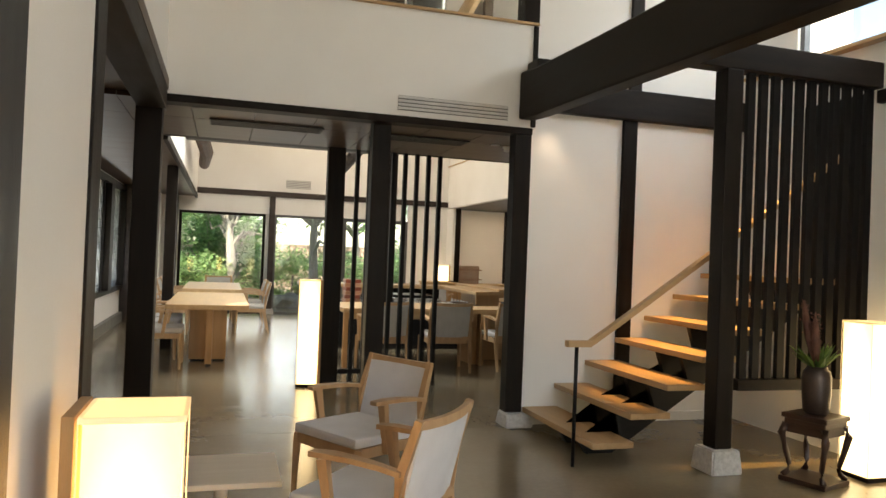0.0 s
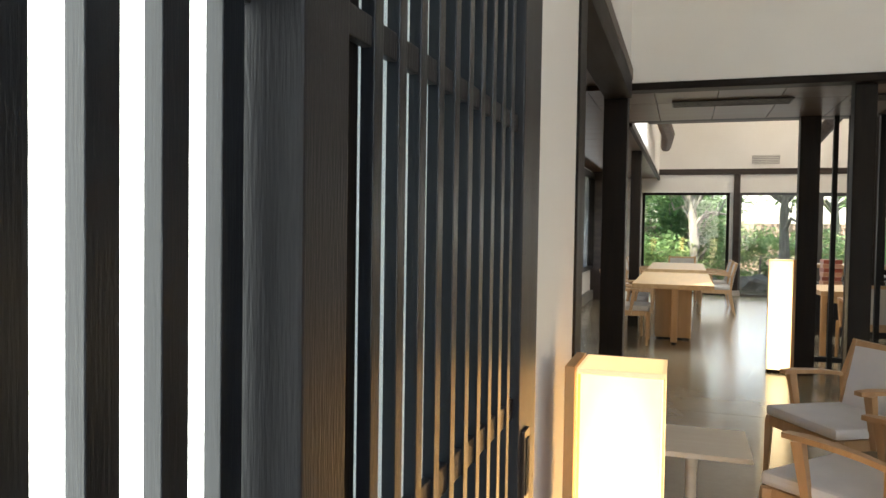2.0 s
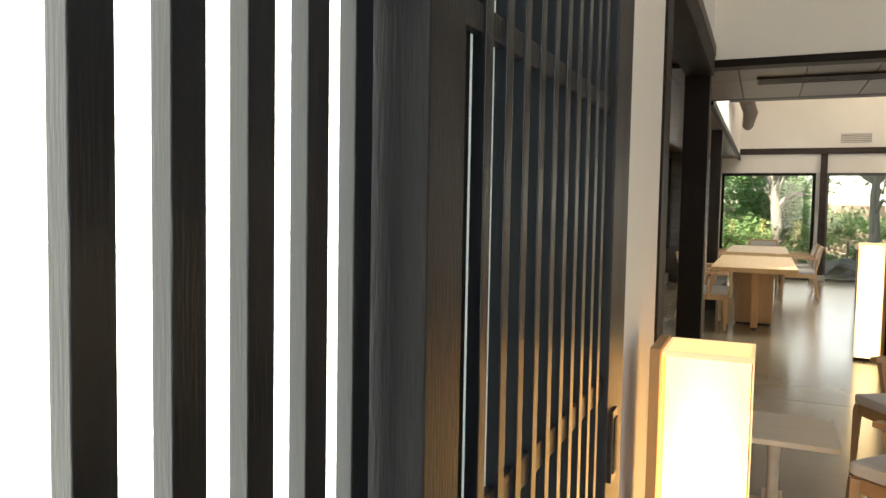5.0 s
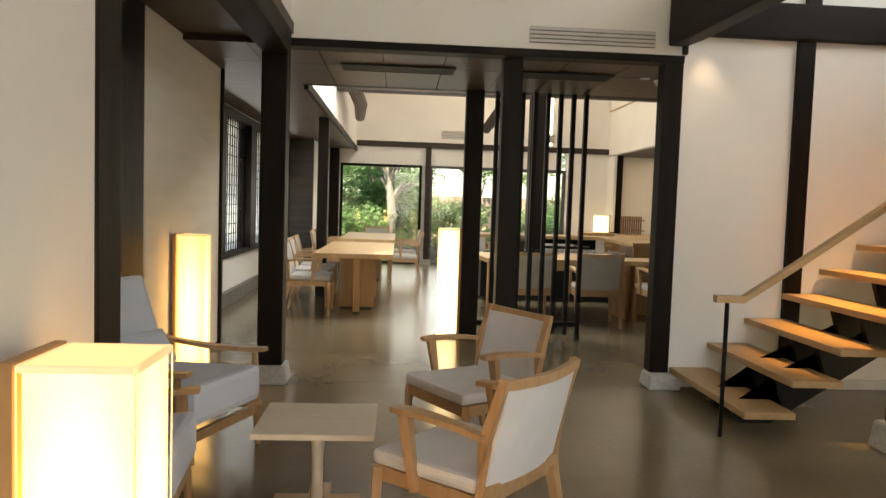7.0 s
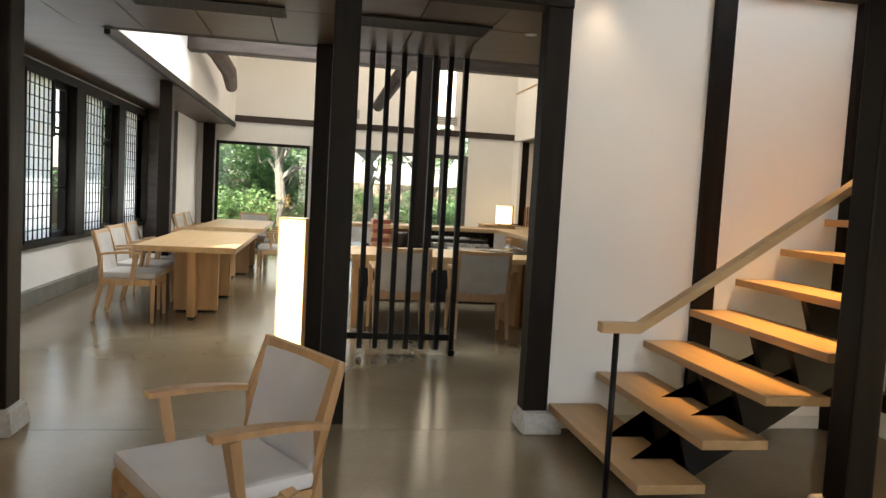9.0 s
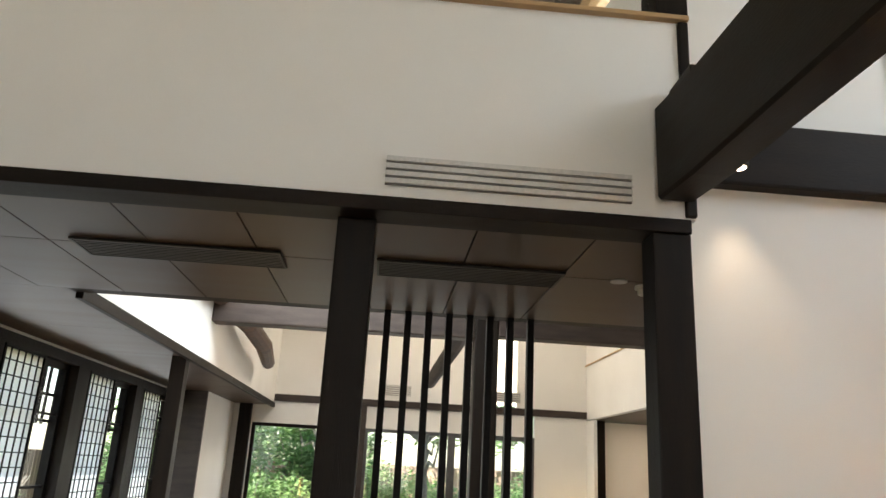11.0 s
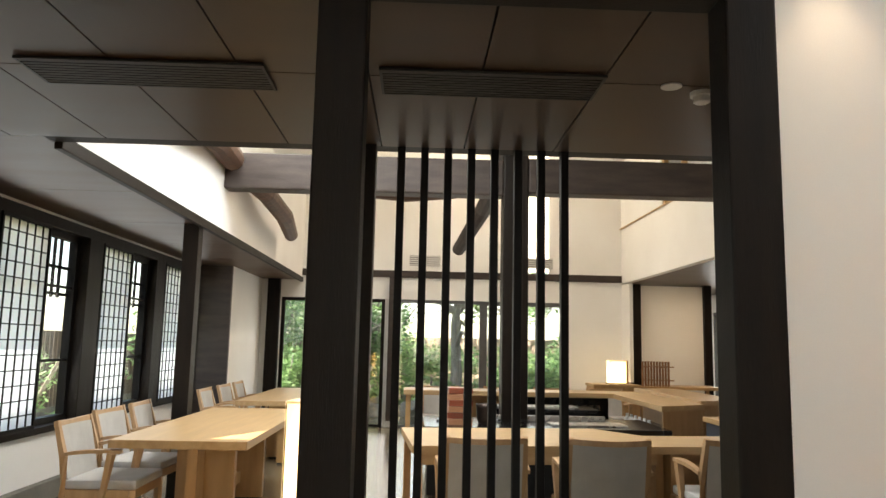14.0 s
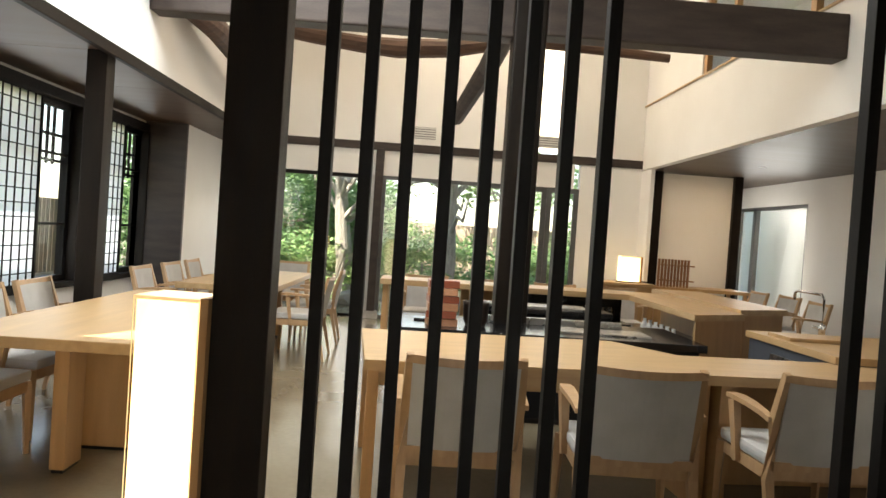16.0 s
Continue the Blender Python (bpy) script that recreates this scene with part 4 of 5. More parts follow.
rows = [[bm.verts.new((x, 0.03 + a, z + b)) for a, b in ((-0.03, -0.022), (0.03, -0.022), (0.03, 0.022), (-0.03, 0.022))] for x, z in rail]
for a, b in zip(rows, rows[1:]):
    for k in range(4):
        bm.faces.new((a[k], a[(k + 1) % 4], b[(k + 1) % 4], b[k]))
bm.faces.new(rows[0]), bm.faces.new(rows[-1])
handrail = part("handrail", bm, OAKX, st, "pale oak handrail")
part("rail_bracket", boxes((2.08, 2.10, 0.04, 0.06, 2.20, 2.33)), BLACKSTEEL, handrail)

# slatted screen by the staircase
sc = thing("slatted_stair_screen", 4.02, 4.76, 0, 0, "tall black timber slat screen beside the staircase", "screen")
part("bottom_rail", boxes((0.0, 1.22, -0.05, 0.05, 0.58, 0.66), bevel=0.003), DARKBEAM, sc)
me = mesh_of("slat", boxes((-0.032, 0.032, -0.019, 0.019, 0.66, 2.90), bevel=0.003), BLACKWOOD)
for k in range(11):
    s = new("slat", me)
    s.parent, s.location = sc, (0.06 + k * 0.11, 0, 0)

# flower stand and vase
fs = thing("flower_stand", 4.42, 4.40, 0, 18, "carved dark rosewood stand with curved legs", "stand")
part("top", boxes((-0.16, 0.16, -0.16, 0.16, 0.44, 0.475), (-0.145, 0.145, -0.145, 0.145, 0.40, 0.44), bevel=0.008), ROSEWOOD, fs)
part("apron", boxes((-0.135, 0.135, -0.135, -0.12, 0.34, 0.40), (-0.135, 0.135, 0.12, 0.135, 0.34, 0.40), (-0.135, -0.12, -0.12, 0.12, 0.34, 0.40), (0.12, 0.135, -0.12, 0.12, 0.34, 0.40)), ROSEWOOD, fs)
for sx in (-1, 1):
    for sy in (-1, 1):
        part("leg", tube(bmesh.new(), [(sx * q, sy * q, z) for q, z in ((0.135, 0.40), (0.155, 0.33), (0.135, 0.22), (0.115, 0.12), (0.12, 0.07), (0.145, 0.035))], [0.026, 0.028, 0.021, 0.017, 0.018, 0.022], 8), ROSEWOOD, fs, smooth=True)
part("foot_board", boxes((-0.165, 0.165, -0.165, 0.165, 0.0, 0.035), bevel=0.006), ROSEWOOD, fs)
vz = thing("vase", 4.42, 4.40, 0.475, 0, "tall dark bronze vase with dried flowers and leaves", "vase")
part("body", lathe(bmesh.new(), [(0.065, 0), (0.085, 0.02), (0.095, 0.15), (0.095, 0.25), (0.085, 0.30), (0.07, 0.31), (0.066, 0.33), (0.05, 0.33), (0.048, 0.28)]), BRONZE, vz, smooth=True)
rnd = random.Random(4)
bm = bmesh.new()
for k in range(60):
    a, r0 = rnd.uniform(0, 6.28), rnd.uniform(0.02, 0.045)
    l, out = rnd.uniform(0.09, 0.25), rnd.uniform(0.2, 0.95)
    p0 = Vector((math.cos(a) * r0, math.sin(a) * r0, 0.31))
    d = Vector((math.cos(a) * out, math.sin(a) * out, rnd.uniform(0.7, 1.4))).normalized()
    s = d.cross(Vector((0, 0, 1))).normalized() * rnd.uniform(0.011, 0.02)
    q = [p0, p0 + d * l * 0.5 + s, p0 + d * l + Vector((0, 0, -0.03)), p0 + d * l * 0.5 - s]
    bm.faces.new([bm.verts.new(v) for v in q])
tagged(part("leaves", bm, VASELEAF, vz, "fresh green leaves"), kind="stuff")
for a, lean, h in ((2.5, 0.10, 0.48), (2.3, 0.02, 0.34), (3.6, 0.07, 0.40)):
    bm = bmesh.new()
    tx, ty = math.cos(a) * lean, math.sin(a) * lean
    tube(bm, [(0, 0, 0.3), (tx * 0.4, ty * 0.4, 0.3 + h * 0.3), (tx * 0.6, ty * 0.6, 0.3 + h * 0.5), (tx * 0.85, ty * 0.85, 0.3 + h * 0.8), (tx, ty, 0.3 + h)], [0.005, 0.02, 0.028, 0.022, 0.005], 8)
    for j in range(150):
        v = 0.3 + 0.7 * rnd.random()
        c = Vector((tx * v, ty * v, 0.3 + h * v)) + Vector((rnd.gauss(0, 0.017), rnd.gauss(0, 0.017), 0)) * (1.3 - 0.6 * v)
        e = Vector((rnd.uniform(-1, 1), rnd.uniform(-1, 1), rnd.uniform(0, 1))).normalized() * 0.02
        g = e.cross(Vector((0.3, 0.2, 1))).normalized() * 0.008
        bm.faces.new([bm.verts.new(q) for q in (c - g, c + e, c + g)])
    part("flower_spike", bm, SPIKE, vz, "dried reddish-brown flower spike")


# grilles, lights and detectors
def grille(name, x, y, z, w, h, rows, label, mat, flat=False):
    g = thing(name, x, y, z, 0, label, "vent", "air grilles")
    if flat:
        part("backing", boxes((0, w, 0, h, 0.004, 0.008)), SHADOWGAP, g)
        part("frame", boxes((-0.012, w + 0.012, -0.012, 0, -0.004, 0.008), (-0.012, w + 0.012, h, h + 0.012, -0.004, 0.008), (-0.012, 0, 0, h, -0.004, 0.008), (w, w + 0.012, 0, h, -0.004, 0.008)), mat, g)
    else:
        part("backing", boxes((0, w, -0.006, -0.002, 0, h)), VENTGAP, g)
    for k in range(rows):
        a, b = h * (k + 0.22) / rows, h * (k + 0.86) / rows
        part("slat", boxes((0, w, a, b, -0.002, 0.003)) if flat else boxes((0, w, -0.016, -0.006, a, b)), mat, g)
    return g


grille("wall_vent", 1.775, AY - 0.001, 2.685, 0.99, 0.125, 4, "white slatted air grille in the white wall", VENTGREY)
grille("ceiling_vent", 0.27, 7.09, 2.608, 0.99, 0.27, 9, "long dark slatted air grille in the brown ceiling", VENTDARK, True)
grille("ceiling_vent", 1.76, 7.09, 2.608, 0.93, 0.27, 9, "long dark slatted air grille in the brown ceiling", VENTDARK, True)
grille("wall_vent", 1.76, HB - 0.001, 2.93, 0.57, 0.19, 5, "white slatted air grille high on the back wall", VENTGREY)
grille("wall_vent", 3.86, HB - 0.001, 2.93, 0.57, 0.19, 5, "white slatted air grille high on the back wall", VENTGREY)
sd = thing("smoke_detector", 3.17, 7.26, 2.62, 0, "round white smoke detector on the brown ceiling", "detector")
part("base", lathe(bmesh.new(), [(0.05, 0), (0.05, -0.018), (0.036, -0.02), (0.036, -0.045), (0.028, -0.05)], 20), CERAMIC, sd, smooth=False)
sd = thing("ceiling_downlight", 3.01, 7.19, 2.62, 0, "small round recessed ceiling light", "lamp")
part("ring", lathe(bmesh.new(), [(0.045, 0), (0.045, -0.006), (0.03, -0.008)], 20), VENTGREY, sd)
sd = thing("ceiling_downlight", 6.95, 16.0, 2.68, 0, "small round recessed light in the wing ceiling", "lamp")
part("ring", lathe(bmesh.new(), [(0.045, 0), (0.045, -0.006), (0.03, -0.008)], 20), VENTGREY, sd)
sp = thing("spotlight", 3.09, 6.0, 2.83, 0, "small lit spotlight under the great beam", "lamp")
part("housing", lathe(bmesh.new(), [(0.03, 0.02), (0.034, -0.06), (0.03, -0.065)], 16), BLACKSTEEL, sp)
part("bulb", lathe(bmesh.new(), [(0.024, -0.066), (0.024, -0.07), (0.01, -0.074)], 16), BULB, sp, "glowing bulb")
part("arm", boxes((-0.03, 0, 0.0, 0.04, 0.0, 0.03)), BLACKSTEEL, sp)

# on the ledge of the upper window
yl = thing("ledge_lamp", 1.105, AY + 0.31, 3.57, 0, "tall yellow-lit paper lamp behind the upper window", "lamp")
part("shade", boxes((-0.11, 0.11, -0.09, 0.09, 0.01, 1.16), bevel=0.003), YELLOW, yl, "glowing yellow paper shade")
part("base", boxes((-0.115, 0.115, -0.095, 0.095, -0.71, 0.01), bevel=0.003), DARKWOOD, yl)
lv = thing("louvre_panel", 0.955, AY + 0.46, 2.86, 0, "narrow dark ribbed panel beside the ledge lamp", "panel")
part("board", boxes((0, 0.11, 0.0, 0.012, 0, 2.4)), BLACKWOOD, lv)
me = mesh_of("rib", boxes((-0.004, 0.004, -0.009, -0.0005, 0, 2.4)), BLACKWOOD)
for k in range(7):
    s = new("rib", me)
    s.parent, s.location = lv, (0.01 + k * 0.015, 0, 0)
pp = thing("planter", 2.08, AY + 0.36, 3.585, 0, "round dark planter with dried cream pampas grass", "planter")
part("pot", lathe(bmesh.new(), [(0.14, -0.80), (0.17, -0.1), (0.175, 0.0), (0.18, 0.23), (0.195, 0.24), (0.195, 0.27), (0.165, 0.27), (0.16, 0.2)], 30), DARKPOT, pp, smooth=True)
rnd = random.Random(9)
for k in range(54):
    a, out, h = rnd.uniform(0, 6.283), rnd.uniform(0.02, 0.33), rnd.uniform(0.42, 0.66)
    h -= out * 0.95
    tip = Vector((math.cos(a) * out * 1.05, math.sin(a) * out * 0.8, 0.25 + h))
    base = Vector((math.cos(a) * 0.05, math.sin(a) * 0.05, 0.22))
    bm = bmesh.new()
    tube(bm, [base, base.lerp(tip, 0.5), base.lerp(tip, 0.8), tip], [0.004, 0.016, 0.012, 0.002], 6)
    for j in range(230):
        v = rnd.uniform(0.35, 1.0)
        c = base.lerp(tip, v)
        d = ((tip - base).normalized() + Vector((rnd.gauss(0, 0.45), rnd.gauss(0, 0.45), rnd.gauss(0.1, 0.3)))).normalized()
        l = rnd.uniform(0.03, 0.09) * (1.2 - 0.6 * v)
        s = d.cross(Vector((rnd.random(), rnd.random(), 0.4))).normalized() * 0.0024
        bm.faces.new([bm.verts.new(q) for q in (c - s, c + s, c + d * l)])
    part("plume", bm, PLUME, pp, "dried cream pampas plume")


# ---- the slatted screen between lounge and hall ----
ls = thing("slatted_screen", 1.482, BY, 0, 0, "free-standing dark timber slat screen", "screen")
part("end_post", boxes((0.0, 0.19, -0.07, 0.07, 0, 2.62), bevel=0.006), DARKWOOD, ls)
part("bottom_rail", boxes((0.19, 1.308, -0.02, 0.02, 0.13, 0.185), bevel=0.003), BLACKWOOD, ls)
me = mesh_of("slat", boxes((-0.022, 0.022, -0.03, 0.03, 0.05, 2.62), bevel=0.003), BLACKWOOD)
for k in range(8):
    s = new("slat", me)
    s.parent, s.location = ls, (0.335 + k * 0.1362, 0, 0)
part("foot", boxes((1.263, 1.313, -0.05, 0.05, 0, 0.05)), BLACKWOOD, ls)
ls = thing("slatted_screen", 3.69, BY, 0, 0, "narrow dark timber slat screen at the side wall", "screen")
part("end_post", boxes((0.26, 0.44, -0.07, 0.07, 0, 2.62), bevel=0.006), DARKWOOD, ls)
part("bottom_rail", boxes((-0.02, 0.26, -0.02, 0.02, 0.13, 0.185), bevel=0.003), BLACKWOOD, ls)
for k in range(2):
    s = new("slat", me)
    s.parent, s.location = ls, (0.0 + k * 0.1411, 0, 0)
part("foot", boxes((-0.025, 0.025, -0.05, 0.05, 0, 0.05)), BLACKWOOD, ls)


# ---- side windows with shoji ----
def shoji(y0, y1):
    s = thing("shoji_screen", -1.42, y0, 0.68, 0, "sliding paper screen with a fine black lattice", "screen", "shoji screens")
    L, h = y1 - y0, 1.80
    part("paper", boxes((-0.006, 0.0, 0.02, L - 0.02, 0.02, h - 0.02)), SHOJI, s, "backlit white paper")
    fr = part("frame", boxes((-0.02, 0.02, 0, 0.025, 0, h), (-0.02, 0.02, L - 0.025, L, 0, h), (-0.02, 0.02, 0.025, L - 0.025, 0, 0.03), (-0.02, 0.02, 0.025, L - 0.025, h - 0.03, h)), BLACKWOOD, s)
    mv = mesh_of("muntin", boxes((0.0, 0.012, -0.005, 0.005, 0.03, h - 0.03)), BLACKWOOD)
    mh = mesh_of("muntin", boxes((0.0, 0.010, 0.025, L - 0.025, -0.005, 0.005)), BLACKWOOD)
    for k in range(1, 6):
        o = new("muntin", mv)
        o.parent, o.location = fr, (0.0, L * k / 6, 0)
    for k in range(1, 14):
        o = new("muntin", mh)
        o.parent, o.location = fr, (0.001, 0, h * k / 14)


def side_window(y0, y1):
    w = setting("window_side", boxes((-1.56, -1.49, y0, y0 + 0.06, 0.68, 2.48), (-1.56, -1.49, y1 - 0.06, y1, 0.68, 2.48), (-1.56, -1.49, y0 + 0.06, y1 - 0.06, 2.42, 2.48), (-1.56, -1.49, y0 + 0.06, y1 - 0.06, 0.68, 0.74)), BLACKWOOD, "dark timber window beside the paper screens", "window")
    p = part("pane", boxes((-1.53, -1.522, y0 + 0.06, y1 - 0.06, 0.74, 2.42)), GLASS, w, "clear glass")
    p.visible_shadow = False
    for k in range(1, 6):
        yy = y0 + 0.06 + (y1 - y0 - 0.12) * (0.5 + k / 12)
        part("lattice_bar", boxes((-1.60, -1.575, yy - 0.012, yy + 0.012, 1.86, 2.46)), BLACKWOOD, w)
    part("lattice_rail", boxes((-1.574, -1.556, (y0 + y1) / 2, y1 - 0.06, 2.14, 2.17)), BLACKWOOD, w)
    part("lattice_rail", boxes((-1.574, -1.556, (y0 + y1) / 2, y1 - 0.06, 1.88, 1.91)), BLACKWOOD, w)
    part("glazing_bar", boxes((-1.535, -1.505, (y0 + y1) / 2 - 0.012, (y0 + y1) / 2 + 0.012, 0.74, 2.42), (-1.534, -1.506, y0 + 0.06, y1 - 0.06, 1.25, 1.275), (-1.534, -1.506, y0 + 0.06, y1 - 0.06, 1.95, 1.975)), BLACKWOOD, w)


for k in range(4):
    y = 8.13 + 1.92 * k
    shoji(y, y + 0.79)
    side_window(y - 0.05, y + 1.55)
    setting("post_window", boxes((-1.60, -1.39, y + 1.55, min(y + 1.87, 15.38), 0.68, 2.48), bevel=0.005), DARKWOOD, "dark timber post between the side windows", "post")
setting("post_window", boxes((-1.60, -1.39, 7.68, 8.08, 0.68, 2.48), bevel=0.005), DARKWOOD, "dark timber panel beside the first window", "post")


# ---- dining hall things ----
def long_table(y0, y1, label):
    t = thing("dining_table", 0.27, (y0 + y1) / 2, 0, 0, label, "table", "long dining tables")
    h = (y1 - y0) / 2
    part("tabletop", boxes((-0.485, 0.485, -h, h, 0.715, 0.775), bevel=0.006), OAK, t)
    for s in (-1, 1):
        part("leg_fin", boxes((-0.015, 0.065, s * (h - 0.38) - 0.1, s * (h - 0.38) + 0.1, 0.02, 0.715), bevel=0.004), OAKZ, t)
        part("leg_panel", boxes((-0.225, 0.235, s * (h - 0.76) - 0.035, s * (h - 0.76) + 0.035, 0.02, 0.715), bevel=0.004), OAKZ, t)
        part("foot_pad", boxes((-0.005, 0.055, s * (h - 0.38) - 0.09, s * (h - 0.38) + 0.09, 0, 0.02)), BLACKSTEEL, t)
        part("foot_pad", boxes((-0.20, 0.21, s * (h - 0.76) - 0.028, s * (h - 0.76) + 0.028, 0, 0.02)), BLACKSTEEL, t)
    part("stretcher", boxes((-0.03, 0.03, -h + 0.80, h - 0.80, 0.16, 0.26)), OAK, t)
    return t


long_table(9.50, 12.15, "long pale oak dining table on panel legs")
long_table(13.1, 15.75, "long pale oak dining table near the garden panes")
dining_chair = armchair(2.40, 9.38, 1, "pale timber dining armchair with grey back at the counter table", "chairs at the counter table", DINFABRIC, 1.085)
DIN = "pale timber dining armchair with grey upholstery at the long table"
for x, y, tn in ((-0.27, 9.80, -90), (-0.36, 10.62, -93), (-0.36, 11.35, -88), (-0.36, 13.45, -90), (-0.36, 14.35, -92), (-0.36, 15.15, -90), (0.92, 13.75, 90), (0.92, 14.9, 93)):
    chair_at(x, y, tn, DIN, "chairs at the long tables", dining_chair)
chair_at(0.35, 16.1, 180, "pale timber dining armchair at the table's garden end", "chairs at the long tables", dining_chair)
CB = "pale timber dining armchair with grey back at the counter table"
for x, y, tn in ((3.23, 9.38, -2), (4.14, 9.46, 2), (5.05, 9.55, 4)):
    chair_at(x, y, tn, CB, "chairs at the counter table", dining_chair)

# counter table in front of the kitchen
c1 = thing("counter_table", 1.92, 9.53, 0, 5, "wide pale oak counter table with a stepped back edge", "table")
bm = bmesh.new()
outline = [(0, 0), (4.2, 0), (4.2, 0.66), (1.98, 0.66), (1.72, 1.16), (0, 1.16)]
a = [bm.verts.new((x, y, 0.71)) for x, y in outline]
b = [bm.verts.new((x, y, 0.765)) for x, y in outline]
bm.faces.new(a[::-1]), bm.faces.new(b)
for k in range(6):
    bm.faces.new((a[k], a[(k + 1) % 6], b[(k + 1) % 6], b[k]))
part("tabletop", bm, OAKX, c1)
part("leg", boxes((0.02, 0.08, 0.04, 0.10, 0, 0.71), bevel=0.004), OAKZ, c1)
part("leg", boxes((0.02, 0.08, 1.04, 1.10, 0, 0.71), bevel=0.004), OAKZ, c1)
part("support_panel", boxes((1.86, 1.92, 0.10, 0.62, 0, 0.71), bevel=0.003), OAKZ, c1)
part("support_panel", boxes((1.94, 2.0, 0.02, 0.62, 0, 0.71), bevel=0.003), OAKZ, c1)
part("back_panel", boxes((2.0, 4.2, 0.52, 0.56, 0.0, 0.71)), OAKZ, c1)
part("apron", boxes((0.08, 1.86, 0.08, 0.11, 0.62, 0.71)), OAKX, c1)

# black kitchen island
ki = thing("kitchen_island", 2.06, 11.38, 0, 0, "black kitchen island with a steel griddle", "kitchen island")
part("cabinet", boxes((0, 2.34, 0.04, 1.05, 0.05, 0.64)), BLACKSTEEL, ki)
part("plinth", boxes((0.05, 2.15, 0.08, 1.0, 0, 0.05)), SHADOWGAP, ki)
part("worktop", boxes((-0.03, 2.39, 0, 1.02, 0.64, 0.70), bevel=0.006), BLACKLACQUER, ki, "glossy black worktop")
part("griddle", boxes((1.25, 2.02, 0.22, 0.55, 0.70, 0.715), bevel=0.003), STEEL, ki, "brushed steel griddle")
part("burner_rail", boxes((0.72, 1.9, 0.66, 0.72, 0.70, 0.76), bevel=0.004), STEEL, ki)
k2 = thing("back_worktop", 2.75, 12.75, 0, 0, "black raised worktop behind the island", "kitchen island")
part("cabinet", boxes((0, 1.3, 0, 0.5, 0, 0.72)), BLACKSTEEL, k2)
part("worktop", boxes((-0.02, 1.32, -0.02, 0.52, 0.72, 0.77), bevel=0.005), BLACKLACQUER, k2)
part("steel_tray", boxes((0.1, 1.1, 0.06, 0.4, 0.77, 0.79), bevel=0.003), STEEL, k2)
# stacked lacquer boxes, bowl and small vessels on the island
for k in range(6):
    bm = boxes((-0.12, 0.12, -0.12, 0.12, 0, 0.058), bevel=0.004)
    s = solid("lacquer_box", bm, REDLACQUER if k % 2 else PALELACQUER, "square %s lacquer box in a stack" % ("dark red" if k % 2 else "pale orange-brown"), "box", "stacked lacquer boxes")
    s.matrix_basis = pose(2.38, 11.68, 0.70 + k * 0.0605, 0, 0, (4, -3, 2, 5, -2, 3)[k])
pv = solid("water_jar", lathe(bmesh.new(), [(0.08, 0), (0.10, 0.05), (0.105, 0.16), (0.11, 0.2), (0.095, 0.2), (0.09, 0.06), (0.02, 0.05)], 24), BRONZE, "round dark metal jar on the black worktop", "jar", smooth=True)
pv.matrix_basis = pose(2.66, 11.72, 0.70)
pv = solid("small_bowl", lathe(bmesh.new(), [(0.03, 0), (0.06, 0.04), (0.075, 0.06), (0.07, 0.06), (0.05, 0.035), (0.01, 0.02)], 20), DARKPOT, "small dark bowl on the black worktop", "bowl", smooth=True)
pv.matrix_basis = pose(2.97, 11.56, 0.70)
pv = solid("black_tray", boxes((-0.14, 0.14, -0.10, 0.10, 0, 0.02), bevel=0.004), BLACKLACQUER, "flat black tray on the worktop", "tray")
pv.matrix_basis = pose(2.30, 11.95, 0.70)

# high oak counters round the kitchen
fc = thing("bar_counter", 1.78, 13.6, 0, 0, "pale oak bar counter facing the garden", "counter")
part("worktop", boxes((0, 2.75, 0, 0.62, 0.85, 0.91), bevel=0.006), OAKX, fc)
part("leg", boxes((0.03, 0.09, 0.08, 0.14, 0, 0.85)), OAKZ, fc)
part("leg", boxes((0.03, 0.09, 0.5, 0.56, 0, 0.85)), OAKZ, fc)
part("front_panel", boxes((0.9, 2.75, 0.50, 0.54, 0, 0.85)), OAKZ, fc)
part("shelf", boxes((1.6, 2.75, 0.06, 0.5, 0.55, 0.58)), BLACKLACQUER, fc)
part("shelf_back", boxes((1.6, 2.75, 0.48, 0.5, 0.2, 0.85)), BLACKLACQUER, fc)
c3 = thing("bar_counter", 4.47, 11.74, 0, 0, "pale oak bar counter with a stepped slanting end", "counter")


def slab(outline, z0, z1):
    """A flat board of any outline."""
    bm = bmesh.new()
    lo = [bm.verts.new((x, y, z0)) for x, y in outline]
    hi = [bm.verts.new((x, y, z1)) for x, y in outline]
    bm.faces.new(lo[::-1]), bm.faces.new(hi)
    for k in range(len(outline)):
        m = (k + 1) % len(outline)
        bm.faces.new((lo[k], lo[m], hi[m], hi[k]))
    return bm


part("worktop", slab([(0, 0), (0.575, 0.335), (0.575, 2.48), (0, 2.48)], 0.85, 0.905), OAK, c3)
part("worktop", slab([(0.578, 0.43), (1.18, 0.78), (1.18, 2.9), (0.578, 2.9)], 0.88, 0.935), OAK, c3)
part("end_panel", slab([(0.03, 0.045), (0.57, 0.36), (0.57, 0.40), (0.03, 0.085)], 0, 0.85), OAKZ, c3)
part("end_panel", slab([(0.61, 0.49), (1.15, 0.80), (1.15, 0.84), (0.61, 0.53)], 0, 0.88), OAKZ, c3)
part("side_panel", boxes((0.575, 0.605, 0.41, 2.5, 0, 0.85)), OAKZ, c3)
part("shelf", boxes((0.03, 0.56, 0.42, 2.4, 0.52, 0.55)), BLACKLACQUER, c3)
cups = random.Random(5)
wine = mesh_of("stemware", lathe(bmesh.new(), [(0.03, 0), (0.004, 0.006), (0.004, 0.07), (0.03, 0.10), (0.034, 0.14), (0.028, 0.17)], 12), clear("glassware", (0.85, 0.87, 0.87), 0.25))
